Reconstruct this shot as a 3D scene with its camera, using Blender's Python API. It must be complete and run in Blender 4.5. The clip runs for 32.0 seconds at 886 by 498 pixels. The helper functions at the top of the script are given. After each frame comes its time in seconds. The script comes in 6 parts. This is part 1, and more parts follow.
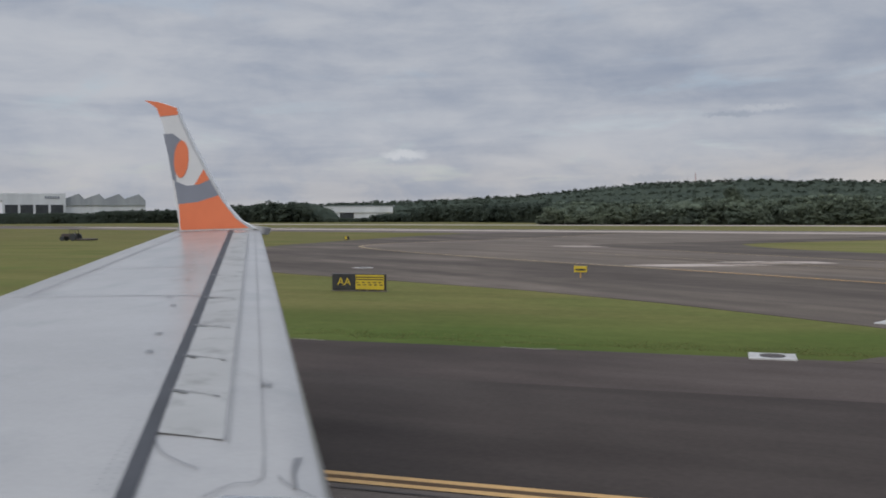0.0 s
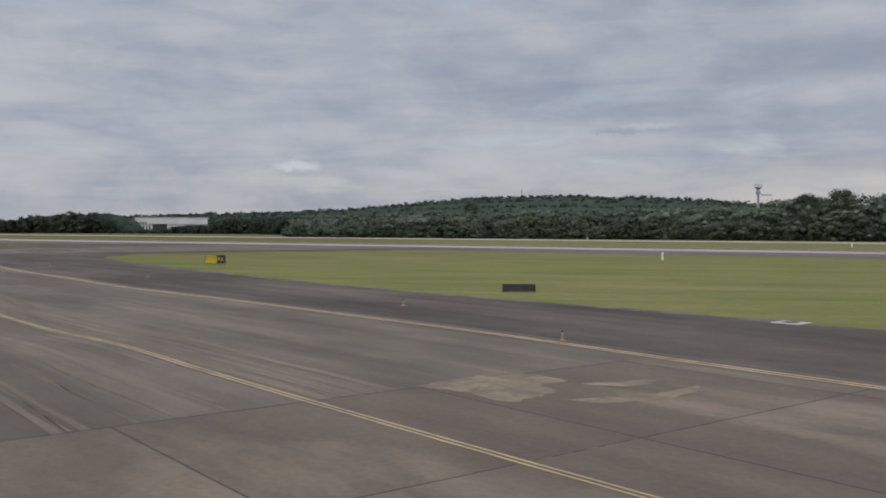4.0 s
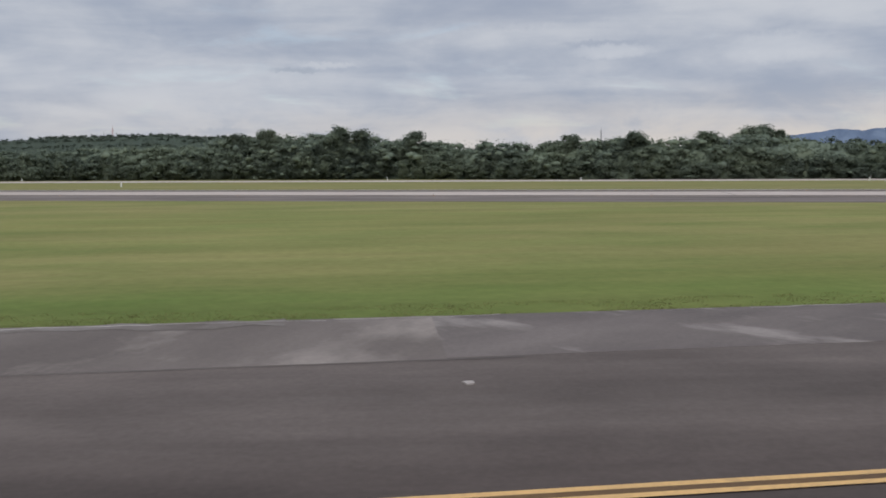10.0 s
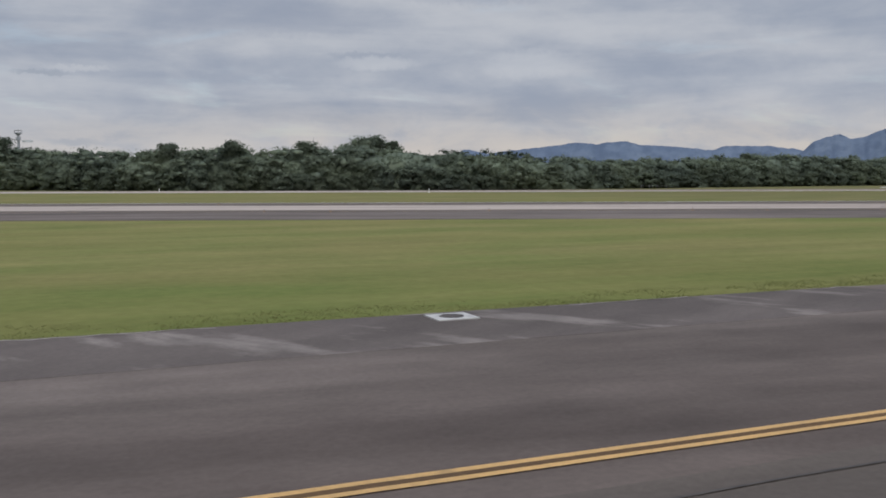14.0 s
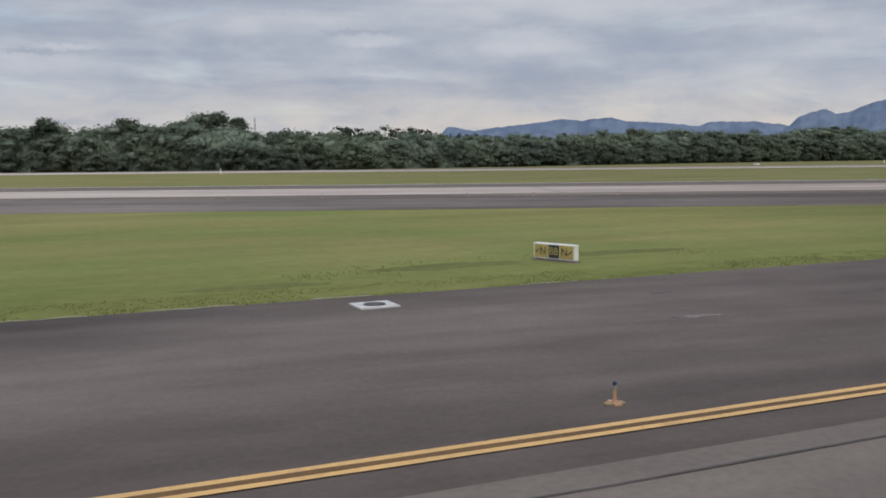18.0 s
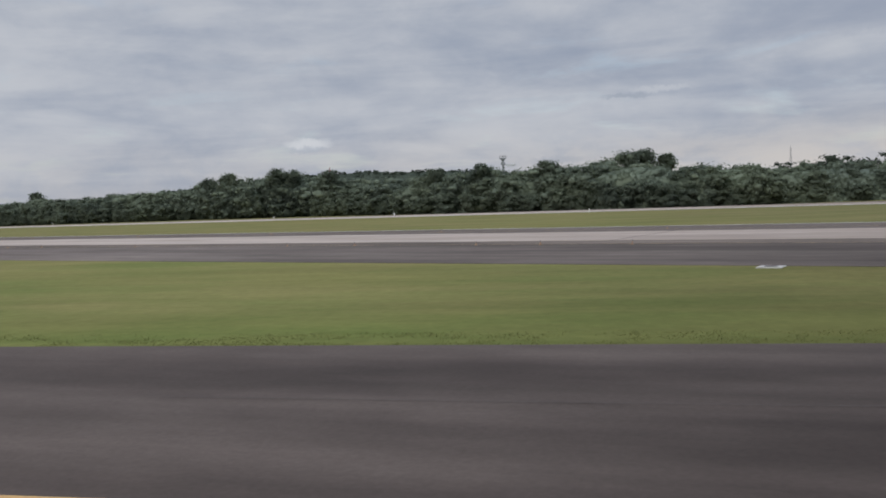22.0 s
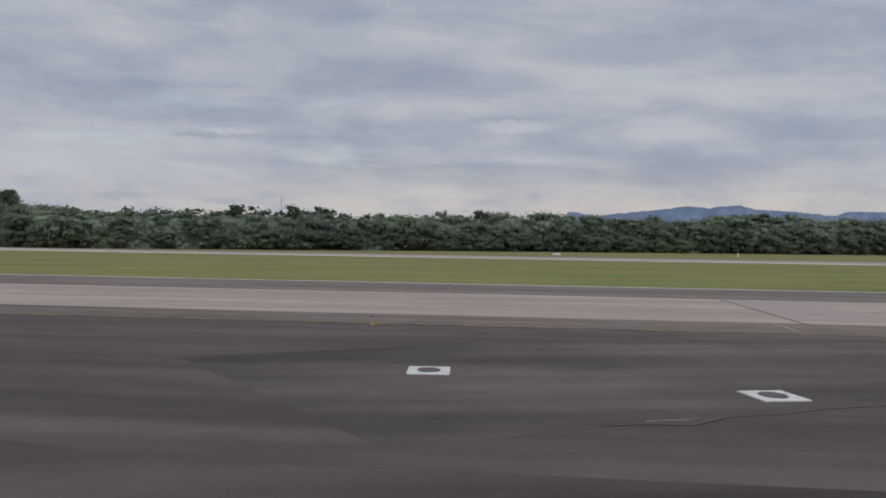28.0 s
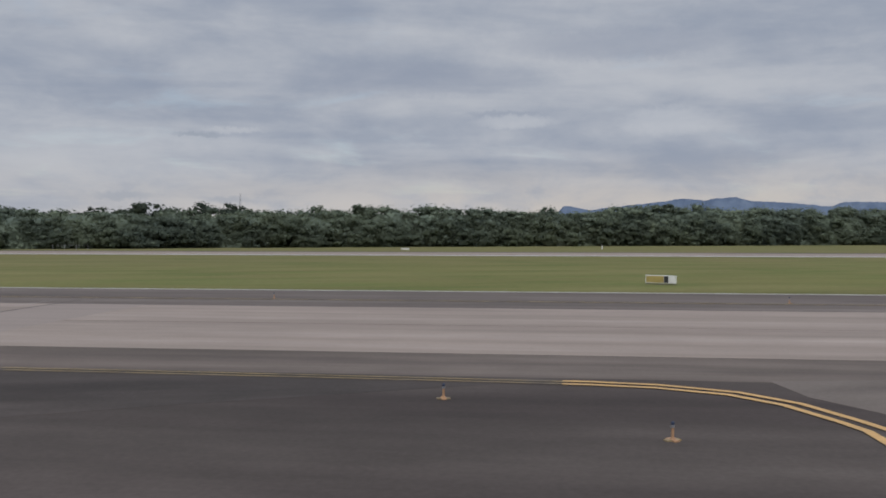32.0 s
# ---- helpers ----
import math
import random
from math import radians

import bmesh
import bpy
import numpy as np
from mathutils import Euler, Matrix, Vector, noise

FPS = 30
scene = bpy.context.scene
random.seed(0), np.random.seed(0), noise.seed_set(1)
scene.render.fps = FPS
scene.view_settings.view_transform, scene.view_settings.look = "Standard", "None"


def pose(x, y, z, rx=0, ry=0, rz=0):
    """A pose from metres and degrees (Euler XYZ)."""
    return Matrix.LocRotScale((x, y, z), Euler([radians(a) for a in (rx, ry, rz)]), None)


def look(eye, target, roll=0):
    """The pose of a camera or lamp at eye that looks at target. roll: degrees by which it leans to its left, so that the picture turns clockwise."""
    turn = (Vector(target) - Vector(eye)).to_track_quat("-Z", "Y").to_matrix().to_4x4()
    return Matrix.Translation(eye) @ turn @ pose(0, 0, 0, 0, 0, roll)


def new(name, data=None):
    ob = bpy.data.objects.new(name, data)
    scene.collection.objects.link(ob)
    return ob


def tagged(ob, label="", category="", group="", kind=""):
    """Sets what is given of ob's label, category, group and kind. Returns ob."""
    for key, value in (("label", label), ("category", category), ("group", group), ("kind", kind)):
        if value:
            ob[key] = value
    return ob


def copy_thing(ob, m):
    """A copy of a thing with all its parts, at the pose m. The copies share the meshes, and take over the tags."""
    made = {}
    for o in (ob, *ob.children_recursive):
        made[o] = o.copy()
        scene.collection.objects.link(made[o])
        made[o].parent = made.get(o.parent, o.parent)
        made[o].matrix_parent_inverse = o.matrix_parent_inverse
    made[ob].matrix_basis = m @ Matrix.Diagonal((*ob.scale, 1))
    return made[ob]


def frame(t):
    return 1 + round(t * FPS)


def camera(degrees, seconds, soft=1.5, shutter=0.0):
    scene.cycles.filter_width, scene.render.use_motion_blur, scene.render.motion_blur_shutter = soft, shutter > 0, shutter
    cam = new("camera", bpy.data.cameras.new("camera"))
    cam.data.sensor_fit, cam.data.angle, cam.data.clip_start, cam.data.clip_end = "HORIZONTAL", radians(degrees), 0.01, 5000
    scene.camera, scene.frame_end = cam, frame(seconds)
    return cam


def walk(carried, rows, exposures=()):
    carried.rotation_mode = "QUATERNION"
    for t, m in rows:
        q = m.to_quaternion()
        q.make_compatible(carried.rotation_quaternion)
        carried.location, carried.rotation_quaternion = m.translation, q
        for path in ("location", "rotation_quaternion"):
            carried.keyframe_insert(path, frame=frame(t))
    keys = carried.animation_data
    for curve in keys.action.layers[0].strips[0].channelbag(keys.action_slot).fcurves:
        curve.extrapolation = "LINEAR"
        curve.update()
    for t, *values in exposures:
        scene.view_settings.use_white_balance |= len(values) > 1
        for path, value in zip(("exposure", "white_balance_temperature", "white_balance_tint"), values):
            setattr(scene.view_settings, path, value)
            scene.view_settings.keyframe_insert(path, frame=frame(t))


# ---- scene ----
cam = camera(51.62, 32.0, soft=1.8, shutter=0.06)
PATH = [
    (0.0, (30.30, -2.19, 3.9), (14.93, 45.35, 2.15), -0.24),
    (0.2, (33.95, -2.08, 3.9), (18.66, 45.49, 2.15), -0.40),
    (0.5, (39.50, -1.92, 3.9), (24.04, 45.60, 2.17), -0.70),
    (0.8, (45.50, -1.75, 3.9), (30.81, 46.01, 2.10), 0.06),
    (1.0, (49.38, -1.65, 3.9), (35.20, 46.27, 2.19), -0.15),
    (1.2, (53.18, -1.57, 3.9), (39.61, 46.53, 2.20), 0.60),
    (1.5, (58.66, -1.46, 3.9), (46.64, 47.05, 2.27), 0.30),
    (1.8, (64.41, -1.37, 3.9), (53.06, 47.30, 2.23), 0.32),
    (2.0, (68.17, -1.31, 3.9), (56.80, 47.36, 2.48), 0.58),
    (2.5, (77.11, -1.17, 3.9), (65.66, 47.49, 2.82), 0.12),
    (3.0, (86.54, -1.00, 3.9), (75.63, 47.78, 2.94), 0.76),
    (3.5, (95.40, -0.81, 3.9), (84.93, 48.08, 3.12), 0.54),
    (4.0, (104.03, -0.57, 3.9), (94.28, 48.46, 2.84), 0.19),
    (4.5, (112.34, -0.29, 3.9), (103.40, 48.88, 2.53), -0.83),
    (6.5, (145.17, -0.22, 3.9), (136.03, 48.90, 1.94), -1.16),
    (7.0, (153.36, -0.15, 3.9), (144.29, 48.98, 1.81), -1.56),
    (7.5, (161.63, -0.06, 3.9), (152.34, 49.01, 1.41), -2.04),
    (8.0, (169.98, 0.06, 3.9), (161.12, 49.16, 0.65), -1.14),
    (8.5, (178.04, 0.18, 3.9), (174.93, 49.97, 0.45), -1.30),
    (9.0, (185.81, 0.31, 3.9), (183.43, 50.11, 0.09), -1.42),
    (9.5, (193.30, 0.44, 3.9), (195.17, 50.25, -0.05), -1.01),
    (10.0, (200.63, 0.55, 3.9), (207.88, 49.82, -0.47), -0.37),
    (10.5, (207.79, 0.56, 3.9), (222.76, 48.09, -0.24), 0.53),
    (11.0, (214.82, 0.50, 3.9), (233.30, 46.75, -0.57), -0.42),
    (11.5, (221.83, 0.37, 3.9), (240.91, 46.37, -0.59), -0.92),
    (12.0, (228.86, 0.25, 3.9), (248.45, 46.05, -0.47), -0.55),
    (12.5, (235.93, 0.18, 3.9), (255.47, 46.02, -0.23), -1.16),
    (13.0, (243.17, 0.13, 3.9), (262.77, 45.97, 0.05), -0.49),
    (13.5, (250.31, 0.10, 3.9), (269.87, 45.96, 0.13), 0.07),
    (15.5, (278.35, 0.07, 3.9), (296.65, 46.36, -0.82), -1.45),
    (16.0, (284.83, 0.10, 3.9), (303.56, 46.18, -1.17), -1.35),
    (16.5, (291.22, 0.12, 3.9), (310.67, 45.90, -1.23), -0.25),
    (17.0, (297.45, 0.12, 3.9), (317.22, 45.88, -1.24), -0.13),
    (17.5, (303.62, 0.12, 3.9), (323.49, 45.87, -1.10), 0.42),
    (18.0, (310.07, 0.12, 3.9), (329.65, 45.84, -1.19), -0.52),
    (18.5, (316.20, 0.14, 3.9), (335.67, 45.94, -1.02), -0.50),
    (19.0, (322.65, 0.15, 3.9), (342.24, 45.90, -0.91), -0.58),
    (19.5, (329.08, 0.15, 3.9), (348.61, 45.94, -0.83), -0.33),
    (20.0, (335.47, 0.15, 3.9), (353.71, 46.46, -0.83), -0.73),
    (20.5, (341.81, 0.12, 3.9), (349.27, 49.44, 0.42), -1.62),
    (21.0, (348.05, 0.08, 3.9), (345.43, 49.91, 0.75), -2.41),
    (21.5, (354.20, 0.04, 3.9), (345.16, 49.13, 0.96), -2.78),
    (22.0, (360.25, 0.01, 3.9), (349.69, 48.81, 1.33), -2.16),
    (22.5, (365.80, -0.01, 3.9), (355.32, 48.76, 1.82), -1.90),
    (23.0, (371.89, -0.01, 3.9), (361.06, 48.76, 1.90), -1.80),
    (23.5, (377.46, 0.03, 3.9), (366.78, 48.84, 2.02), -1.63),
    (24.0, (383.17, 0.15, 3.9), (373.18, 49.11, 2.17), -1.21),
    (24.5, (388.97, 0.35, 3.9), (380.11, 49.54, 2.49), -0.95),
    (25.0, (394.80, 0.63, 3.9), (389.73, 50.33, 2.02), -1.25),
    (25.5, (400.60, 0.96, 3.9), (404.06, 50.81, 2.26), -0.29),
    (26.0, (406.32, 1.32, 3.9), (413.72, 50.76, 3.22), -0.43),
    (26.5, (411.91, 1.70, 3.9), (422.69, 50.52, 3.37), -0.53),
    (28.5, (434.52, 3.18, 3.9), (447.20, 51.54, 3.27), 0.97),
    (29.0, (440.20, 3.26, 3.9), (453.07, 51.57, 3.19), 1.11),
    (29.5, (445.36, 3.36, 3.9), (457.58, 51.83, 3.20), 0.66),
    (30.0, (450.77, 3.47, 3.9), (462.93, 51.96, 3.19), 0.78),
    (30.5, (455.79, 3.59, 3.9), (467.81, 52.12, 3.17), 1.03),
    (31.0, (460.72, 3.72, 3.9), (472.94, 52.20, 3.11), 0.64),
    (31.5, (465.72, 3.85, 3.9), (477.96, 52.32, 3.10), 0.47),
    (32.0, (471.06, 3.91, 3.9), (483.41, 52.36, 3.11), 0.05),
]
EXPOSE = [(0.0, -0.08), (4.0, -0.10), (8.0, 0.0), (9.0, 0.05), (10.4, 0.14), (11.4, 0.14), (12.4, 0.02), (13.0, -0.07), (13.5, -0.07), (15.5, 0.18), (17.0, 0.17), (18.0, 0.10), (20.0, 0.07), (22.0, 0.0), (24.0, -0.03), (25.0, 0.06), (26.0, -0.15), (28.5, -0.03), (30.0, -0.07), (32.0, -0.10)]
walk(cam, [(t, look(eye, target, roll)) for t, eye, target, roll in PATH], EXPOSE)

# ---- sky, sun, exposure ----
SUN_EL, SUN_AZ = radians(33), radians(195)
world = bpy.data.worlds.new("overcast_sky")
scene.world = world
world.use_nodes = True
wn, wl = world.node_tree.nodes, world.node_tree.links
wn.clear()


def wmath(op, a, b=0.0, c=None, clamp=False):
    n = wn.new("ShaderNodeMath")
    n.operation, n.use_clamp = op, clamp
    for i, v in enumerate((a, b) if c is None else (a, b, c)):
        if isinstance(v, (int, float)):
            n.inputs[i].default_value = v
        else:
            wl.new(v, n.inputs[i])
    return n.outputs[0]


def wmap(v, a, b, lo, hi):
    n = wn.new("ShaderNodeMapRange")
    n.interpolation_type = "SMOOTHSTEP"
    wl.new(v, n.inputs[0])
    for i, k in zip((1, 2, 3, 4), (a, b, lo, hi)):
        n.inputs[i].default_value = k
    return n.outputs[0]


def wmix(f, a, b, mode="MIX"):
    n = wn.new("ShaderNodeMix")
    n.data_type, n.blend_type = "RGBA", mode
    for i, v in zip((0, 6, 7), (f, a, b)):
        if isinstance(v, (int, float)):
            n.inputs[i].default_value = v
        elif isinstance(v, tuple):
            n.inputs[i].default_value = (*v, 1)
        else:
            wl.new(v, n.inputs[i])
    return n.outputs[2]


def wnoise(x, y, z, scale, detail, rough, dist=0.0):
    c = wn.new("ShaderNodeCombineXYZ")
    for i, v in enumerate((x, y, z)):
        if isinstance(v, (int, float)):
            c.inputs[i].default_value = v
        else:
            wl.new(v, c.inputs[i])
    n = wn.new("ShaderNodeTexNoise")
    n.inputs["Scale"].default_value, n.inputs["Detail"].default_value = scale, detail
    n.inputs["Roughness"].default_value, n.inputs["Distortion"].default_value = rough, dist
    wl.new(c.outputs[0], n.inputs["Vector"])
    return n.outputs[0]


tc = wn.new("ShaderNodeTexCoord")
sx = wn.new("ShaderNodeSeparateXYZ")
wl.new(tc.outputs["Generated"], sx.inputs[0])
dx, dy, dz = sx.outputs
up = wmath("MAXIMUM", dz, 0.0)
inv = wmath("DIVIDE", 1.0, wmath("ADD", up, 0.17))
cx, cy = wmath("MULTIPLY", dx, inv), wmath("MULTIPLY", dy, inv)
azim = wmath("MULTIPLY", wmath("ARCTAN2", wmath("MULTIPLY", dx, -1.0), dy), 57.2958)
elev = wmath("MULTIPLY", wmath("ARCSINE", dz), 57.2958)
broad = wnoise(cx, cy, 3.1, 0.8, 3.0, 0.5, 0.3)
rolls = wnoise(wmath("MULTIPLY", cx, 0.8), cy, 7.7, 2.1, 7.0, 0.55, 0.4)
streak = wnoise(wmath("MULTIPLY", azim, 0.062), wmath("MULTIPLY", wmath("POWER", wmath("ADD", wmath("MAXIMUM", elev, 0.0), 1.0), 0.8), 0.85), 1.3, 1.0, 6.0, 0.52, 0.45)
puffs = wnoise(wmath("MULTIPLY", azim, 0.17), wmath("MULTIPLY", elev, 0.36), 5.9, 1.0, 8.0, 0.60, 0.25)
body = wmath("ADD", wmath("MULTIPLY", broad, 0.26), wmath("ADD", wmath("MULTIPLY", rolls, 0.14), wmath("ADD", wmath("MULTIPLY", streak, 0.36), wmath("MULTIPLY", puffs, 0.26))))
cloud = wmix(wmap(body, 0.38, 0.64, 0.0, 1.0), (0.305, 0.350, 0.440), (0.508, 0.532, 0.582))
nish = wn.new("ShaderNodeTexSky")
nish.sky_type, nish.sun_disc = "NISHITA", False
nish.sun_elevation, nish.sun_rotation = SUN_EL, SUN_AZ
blue = wmix(1.0, nish.outputs[0], (0.11, 0.11, 0.11), "MULTIPLY")
cloud = wmix(wmap(rolls, 0.56, 0.72, 0.0, 0.25), cloud, blue)
# the deck thins ahead of the aircraft
cloud = wmix(wmap(azim, -12.0, -40.0, 0.0, 0.04), cloud, (0.585, 0.605, 0.650))
# pale warm light under the cloud deck, strongest ahead of the aircraft
low = wmap(elev, 0.6, 5.8, 1.0, 0.0)
side = wmap(azim, -30.0, 25.0, 1.0, 0.40)
ragged = wmap(puffs, 0.34, 0.60, 0.40, 1.0)
cloud = wmix(wmath("MULTIPLY", wmath("MULTIPLY", low, side), ragged), cloud, (0.610, 0.562, 0.520))
# one pale puff and thin dark bars of cloud that hang low over the field
wob = wmath("MULTIPLY", wmath("SUBTRACT", wnoise(azim, elev, 0.0, 1.6, 5.0, 0.65), 0.5), 0.8)
for a, e, wa, we, col, k in ((20.3, 3.80, 1.3, 0.36, (0.60, 0.62, 0.66), 0.75), (20.4, 3.50, 1.1, 0.2, (0.37, 0.41, 0.48), 0.5),
                             (0.6, 6.00, 1.4, 0.12, (0.34, 0.38, 0.45), 0.65), (-1.3, 6.32, 1.7, 0.16, (0.58, 0.60, 0.64), 0.3),
                             (-18.3, 7.45, 2.4, 0.18, (0.34, 0.38, 0.46), 0.6), (-18.8, 7.00, 2.2, 0.4, (0.60, 0.62, 0.66), 0.35),
                             (-28.0, 6.9, 2.6, 0.8, (0.60, 0.62, 0.66), 0.35), (5.0, 2.3, 1.6, 0.25, (0.36, 0.39, 0.45), 0.45),
                             (-1.2, 2.1, 1.3, 0.22, (0.36, 0.39, 0.45), 0.45), (-25.0, 11.5, 6.0, 0.9, (0.30, 0.34, 0.43), 0.45), (-12.0, 9.6, 7.0, 1.0, (0.30, 0.34, 0.43), 0.4)):
    p = wmath("DIVIDE", wmath("SUBTRACT", azim, a), wa)
    q = wmath("DIVIDE", wmath("SUBTRACT", wmath("ADD", elev, wob), e), we)
    d = wmath("ADD", wmath("MULTIPLY", p, p), wmath("MULTIPLY", q, q))
    cloud = wmix(wmath("MULTIPLY", wmap(d, 0.0, 1.9, 1.0, 0.0), min(1.0, k * 1.25)), cloud, col)
# an overcast dome is brighter overhead than at its rim
dome = wmap(dz, 0.28, 1.0, 1.0, 2.5)
bg = wn.new("ShaderNodeBackground")
wl.new(cloud, bg.inputs[0])
wl.new(dome, bg.inputs[1])
wo = wn.new("ShaderNodeOutputWorld")
wl.new(bg.outputs[0], wo.inputs[0])
sun = new("sun", bpy.data.lights.new("sun", "SUN"))
sun.data.energy, sun.data.angle, sun.data.color = 1.05, radians(30), (1.0, 0.96, 0.90)
sun.matrix_world = look((0, 0, 0), (math.sin(SUN_AZ) * -math.cos(SUN_EL), -math.cos(SUN_AZ) * math.cos(SUN_EL), -math.sin(SUN_EL)))


# ---- materials ----
def material(name, base, second=None, scale=1.0, stretch=(1, 1, 1), rough=0.7, metal=0.0, blot=None, blot_scale=0.08, blot_range=(0.45, 0.6),
             blot_stretch=(1, 1, 1), grain=0.0, grain_scale=30.0, bump=0.0, bump_scale=20.0, rand=0.0, island=0.0, spec=0.4, detail=5.0, turn=0.0, thin=0.0, band=(), wear=0.0):
    m = bpy.data.materials.new(name)
    m.use_nodes = True
    nt = m.node_tree
    n, l = nt.nodes, nt.links
    b = n["Principled BSDF"]
    b.inputs["Roughness"].default_value, b.inputs["Metallic"].default_value = rough, metal
    b.inputs["Specular IOR Level"].default_value = spec
    b.inputs["Base Color"].default_value = (*base, 1)
    if second is None and not (grain or bump or rand or island):
        return m
    pos = n.new("ShaderNodeNewGeometry").outputs["Position"]

    def noise_at(sc, st, det, ro=0.55, off=0.0):
        mp = n.new("ShaderNodeMapping")
        mp.vector_type = "TEXTURE"
        mp.inputs["Scale"].default_value, mp.inputs["Location"].default_value = tuple(1 / s for s in st), (-off / sc, -off * 0.7 / sc, 0)
        mp.inputs["Rotation"].default_value = (0, 0, -turn)
        l.new(pos, mp.inputs[0])
        t = n.new("ShaderNodeTexNoise")
        t.inputs["Scale"].default_value, t.inputs["Detail"].default_value, t.inputs["Roughness"].default_value = sc, det, ro
        l.new(mp.outputs[0], t.inputs["Vector"])
        return t.outputs[0]

    def span(v, a, c, lo=0.0, hi=1.0):
        r = n.new("ShaderNodeMapRange")
        l.new(v, r.inputs[0])
        for i, k in zip((1, 2, 3, 4), (a, c, lo, hi)):
            r.inputs[i].default_value = k
        return r.outputs[0]

    def mixed(f, a, c, mode="MIX"):
        x = n.new("ShaderNodeMix")
        x.data_type, x.blend_type = "RGBA", mode
        for i, v in zip((0, 6, 7), (f, a, c)):
            if isinstance(v, float):
                x.inputs[i].default_value = v
            elif isinstance(v, tuple):
                x.inputs[i].default_value = (*v, 1)
            else:
                l.new(v, x.inputs[i])
        return x.outputs[2]

    col = base
    if second:
        col = mixed(span(noise_at(scale, stretch, detail), 0.35, 0.65), base, second)
    if blot:
        col = mixed(span(noise_at(blot_scale, blot_stretch, 6.0, 0.6, 31.0), *blot_range), col, blot)
    if wear:
        # soft clouds of dust and long wheel streaks
        for sc, st, off, k in ((0.16, (0.30, 1, 1), 83.0, wear), (0.55, (0.05, 1, 1), 47.0, wear * 0.55), (0.7, (0.6, 1, 1), 19.0, wear * 0.35)):
            g = span(noise_at(sc, st, 4.0, 0.5, off), 0.34, 0.66, 1 - k, 1 + k)
            x = n.new("ShaderNodeVectorMath")
            x.operation = "SCALE"
            if isinstance(col, tuple):
                x.inputs[0].default_value = col
            else:
                l.new(col, x.inputs[0])
            l.new(g, x.inputs["Scale"])
            col = x.outputs[0]
    for axis, y0, y1, share, tint, *window in band:
        # a belt across the field or along the pavement, with a wavy border
        ys = n.new("ShaderNodeSeparateXYZ")
        l.new(pos, ys.inputs[0])
        wave = n.new("ShaderNodeMath")
        wave.operation = "MULTIPLY_ADD"
        l.new(noise_at(0.12, (0.35, 1, 1), 5.0, 0.6, 57.0), wave.inputs[0])
        wave.inputs[1].default_value = 1.4 * abs(y1 - y0)
        l.new(ys.outputs[axis], wave.inputs[2])
        fac = span(wave.outputs[0], y0 + 0.7 * abs(y1 - y0), y1 + 0.7 * abs(y1 - y0), share, 0.0)
        for other, a, c in window:
            both = n.new("ShaderNodeMath")
            both.operation = "MULTIPLY"
            l.new(fac, both.inputs[0])
            l.new(span(ys.outputs[other], a, c, 1.0, 0.0), both.inputs[1])
            fac = both.outputs[0]
        col = mixed(fac, col, tint, "MULTIPLY")
    if grain:
        g = span(noise_at(grain_scale, (1, 1, 1), 3.0, 0.7, 11.0), 0.3, 0.7, 1 - grain, 1 + grain)
        x = n.new("ShaderNodeVectorMath")
        x.operation = "SCALE"
        if isinstance(col, tuple):
            x.inputs[0].default_value = col
        else:
            l.new(col, x.inputs[0])
        l.new(g, x.inputs["Scale"])
        col = x.outputs[0]
    if rand or island:
        src = n.new("ShaderNodeObjectInfo").outputs["Random"] if rand else n.new("ShaderNodeNewGeometry").outputs["Random Per Island"]
        g = span(src, 0.0, 1.0, 1 - (rand or island), 1 + (rand or island))
        x = n.new("ShaderNodeVectorMath")
        x.operation = "SCALE"
        if isinstance(col, tuple):
            x.inputs[0].default_value = col
        else:
            l.new(col, x.inputs[0])
        l.new(g, x.inputs["Scale"])
        col = x.outputs[0]
    if not isinstance(col, tuple):
        l.new(col, b.inputs["Base Color"])
    if thin:
        tr = n.new("ShaderNodeBsdfTranslucent")
        both = n.new("ShaderNodeMixShader")
        both.inputs[0].default_value = thin
        if isinstance(col, tuple):
            tr.inputs[0].default_value = (*col, 1)
        else:
            l.new(col, tr.inputs[0])
        l.new(b.outputs[0], both.inputs[1])
        l.new(tr.outputs[0], both.inputs[2])
        l.new(both.outputs[0], n["Material Output"].inputs[0])
    if bump:
        u = n.new("ShaderNodeBump")
        u.inputs["Strength"].default_value, u.inputs["Distance"].default_value = bump, 0.05
        l.new(noise_at(bump_scale, (1, 1, 1), 4.0, 0.6, 5.0), u.inputs["Height"])
        l.new(u.outputs[0], b.inputs["Normal"])
    return m


STRIP = radians(-21.46)
GRASS = material("grass_soil", (0.198, 0.192, 0.070), (0.227, 0.205, 0.085), 0.05, (0.25, 1, 1), 0.95, blot=(0.160, 0.178, 0.060), blot_scale=0.14,
                 blot_range=(0.42, 0.66), blot_stretch=(0.45, 1, 1), grain=0.10, grain_scale=1.6, bump=0.25, bump_scale=3.0, spec=0.03, band=((1, 29.0, 40.0, 0.7, (0.86, 0.92, 0.83)), (1, 29.0, 35.0, 0.32, (0.82, 0.93, 0.80)), (0, 388.0, 345.0, 0.95, (0.62, 0.58, 0.60), (1, 45.0, 62.0)), (0, 388.0, 345.0, 0.9, (0.86, 0.86, 0.92)), (0, 8.0, 70.0, 0.8, (0.74, 0.73, 0.70)), (1, 29.0, 35.0, 0.75, (0.66, 0.82, 0.68), (0, 200.0, 225.0)), (1, 150.0, 95.0, 0.9, (1.0, 0.945, 1.04))), wear=0.08)
LUSH = material("lush_grass_blades", (0.170, 0.180, 0.068), (0.200, 0.200, 0.080), 0.09, (0.3, 1, 1), 0.9, island=0.08, spec=0.03, thin=0.5)
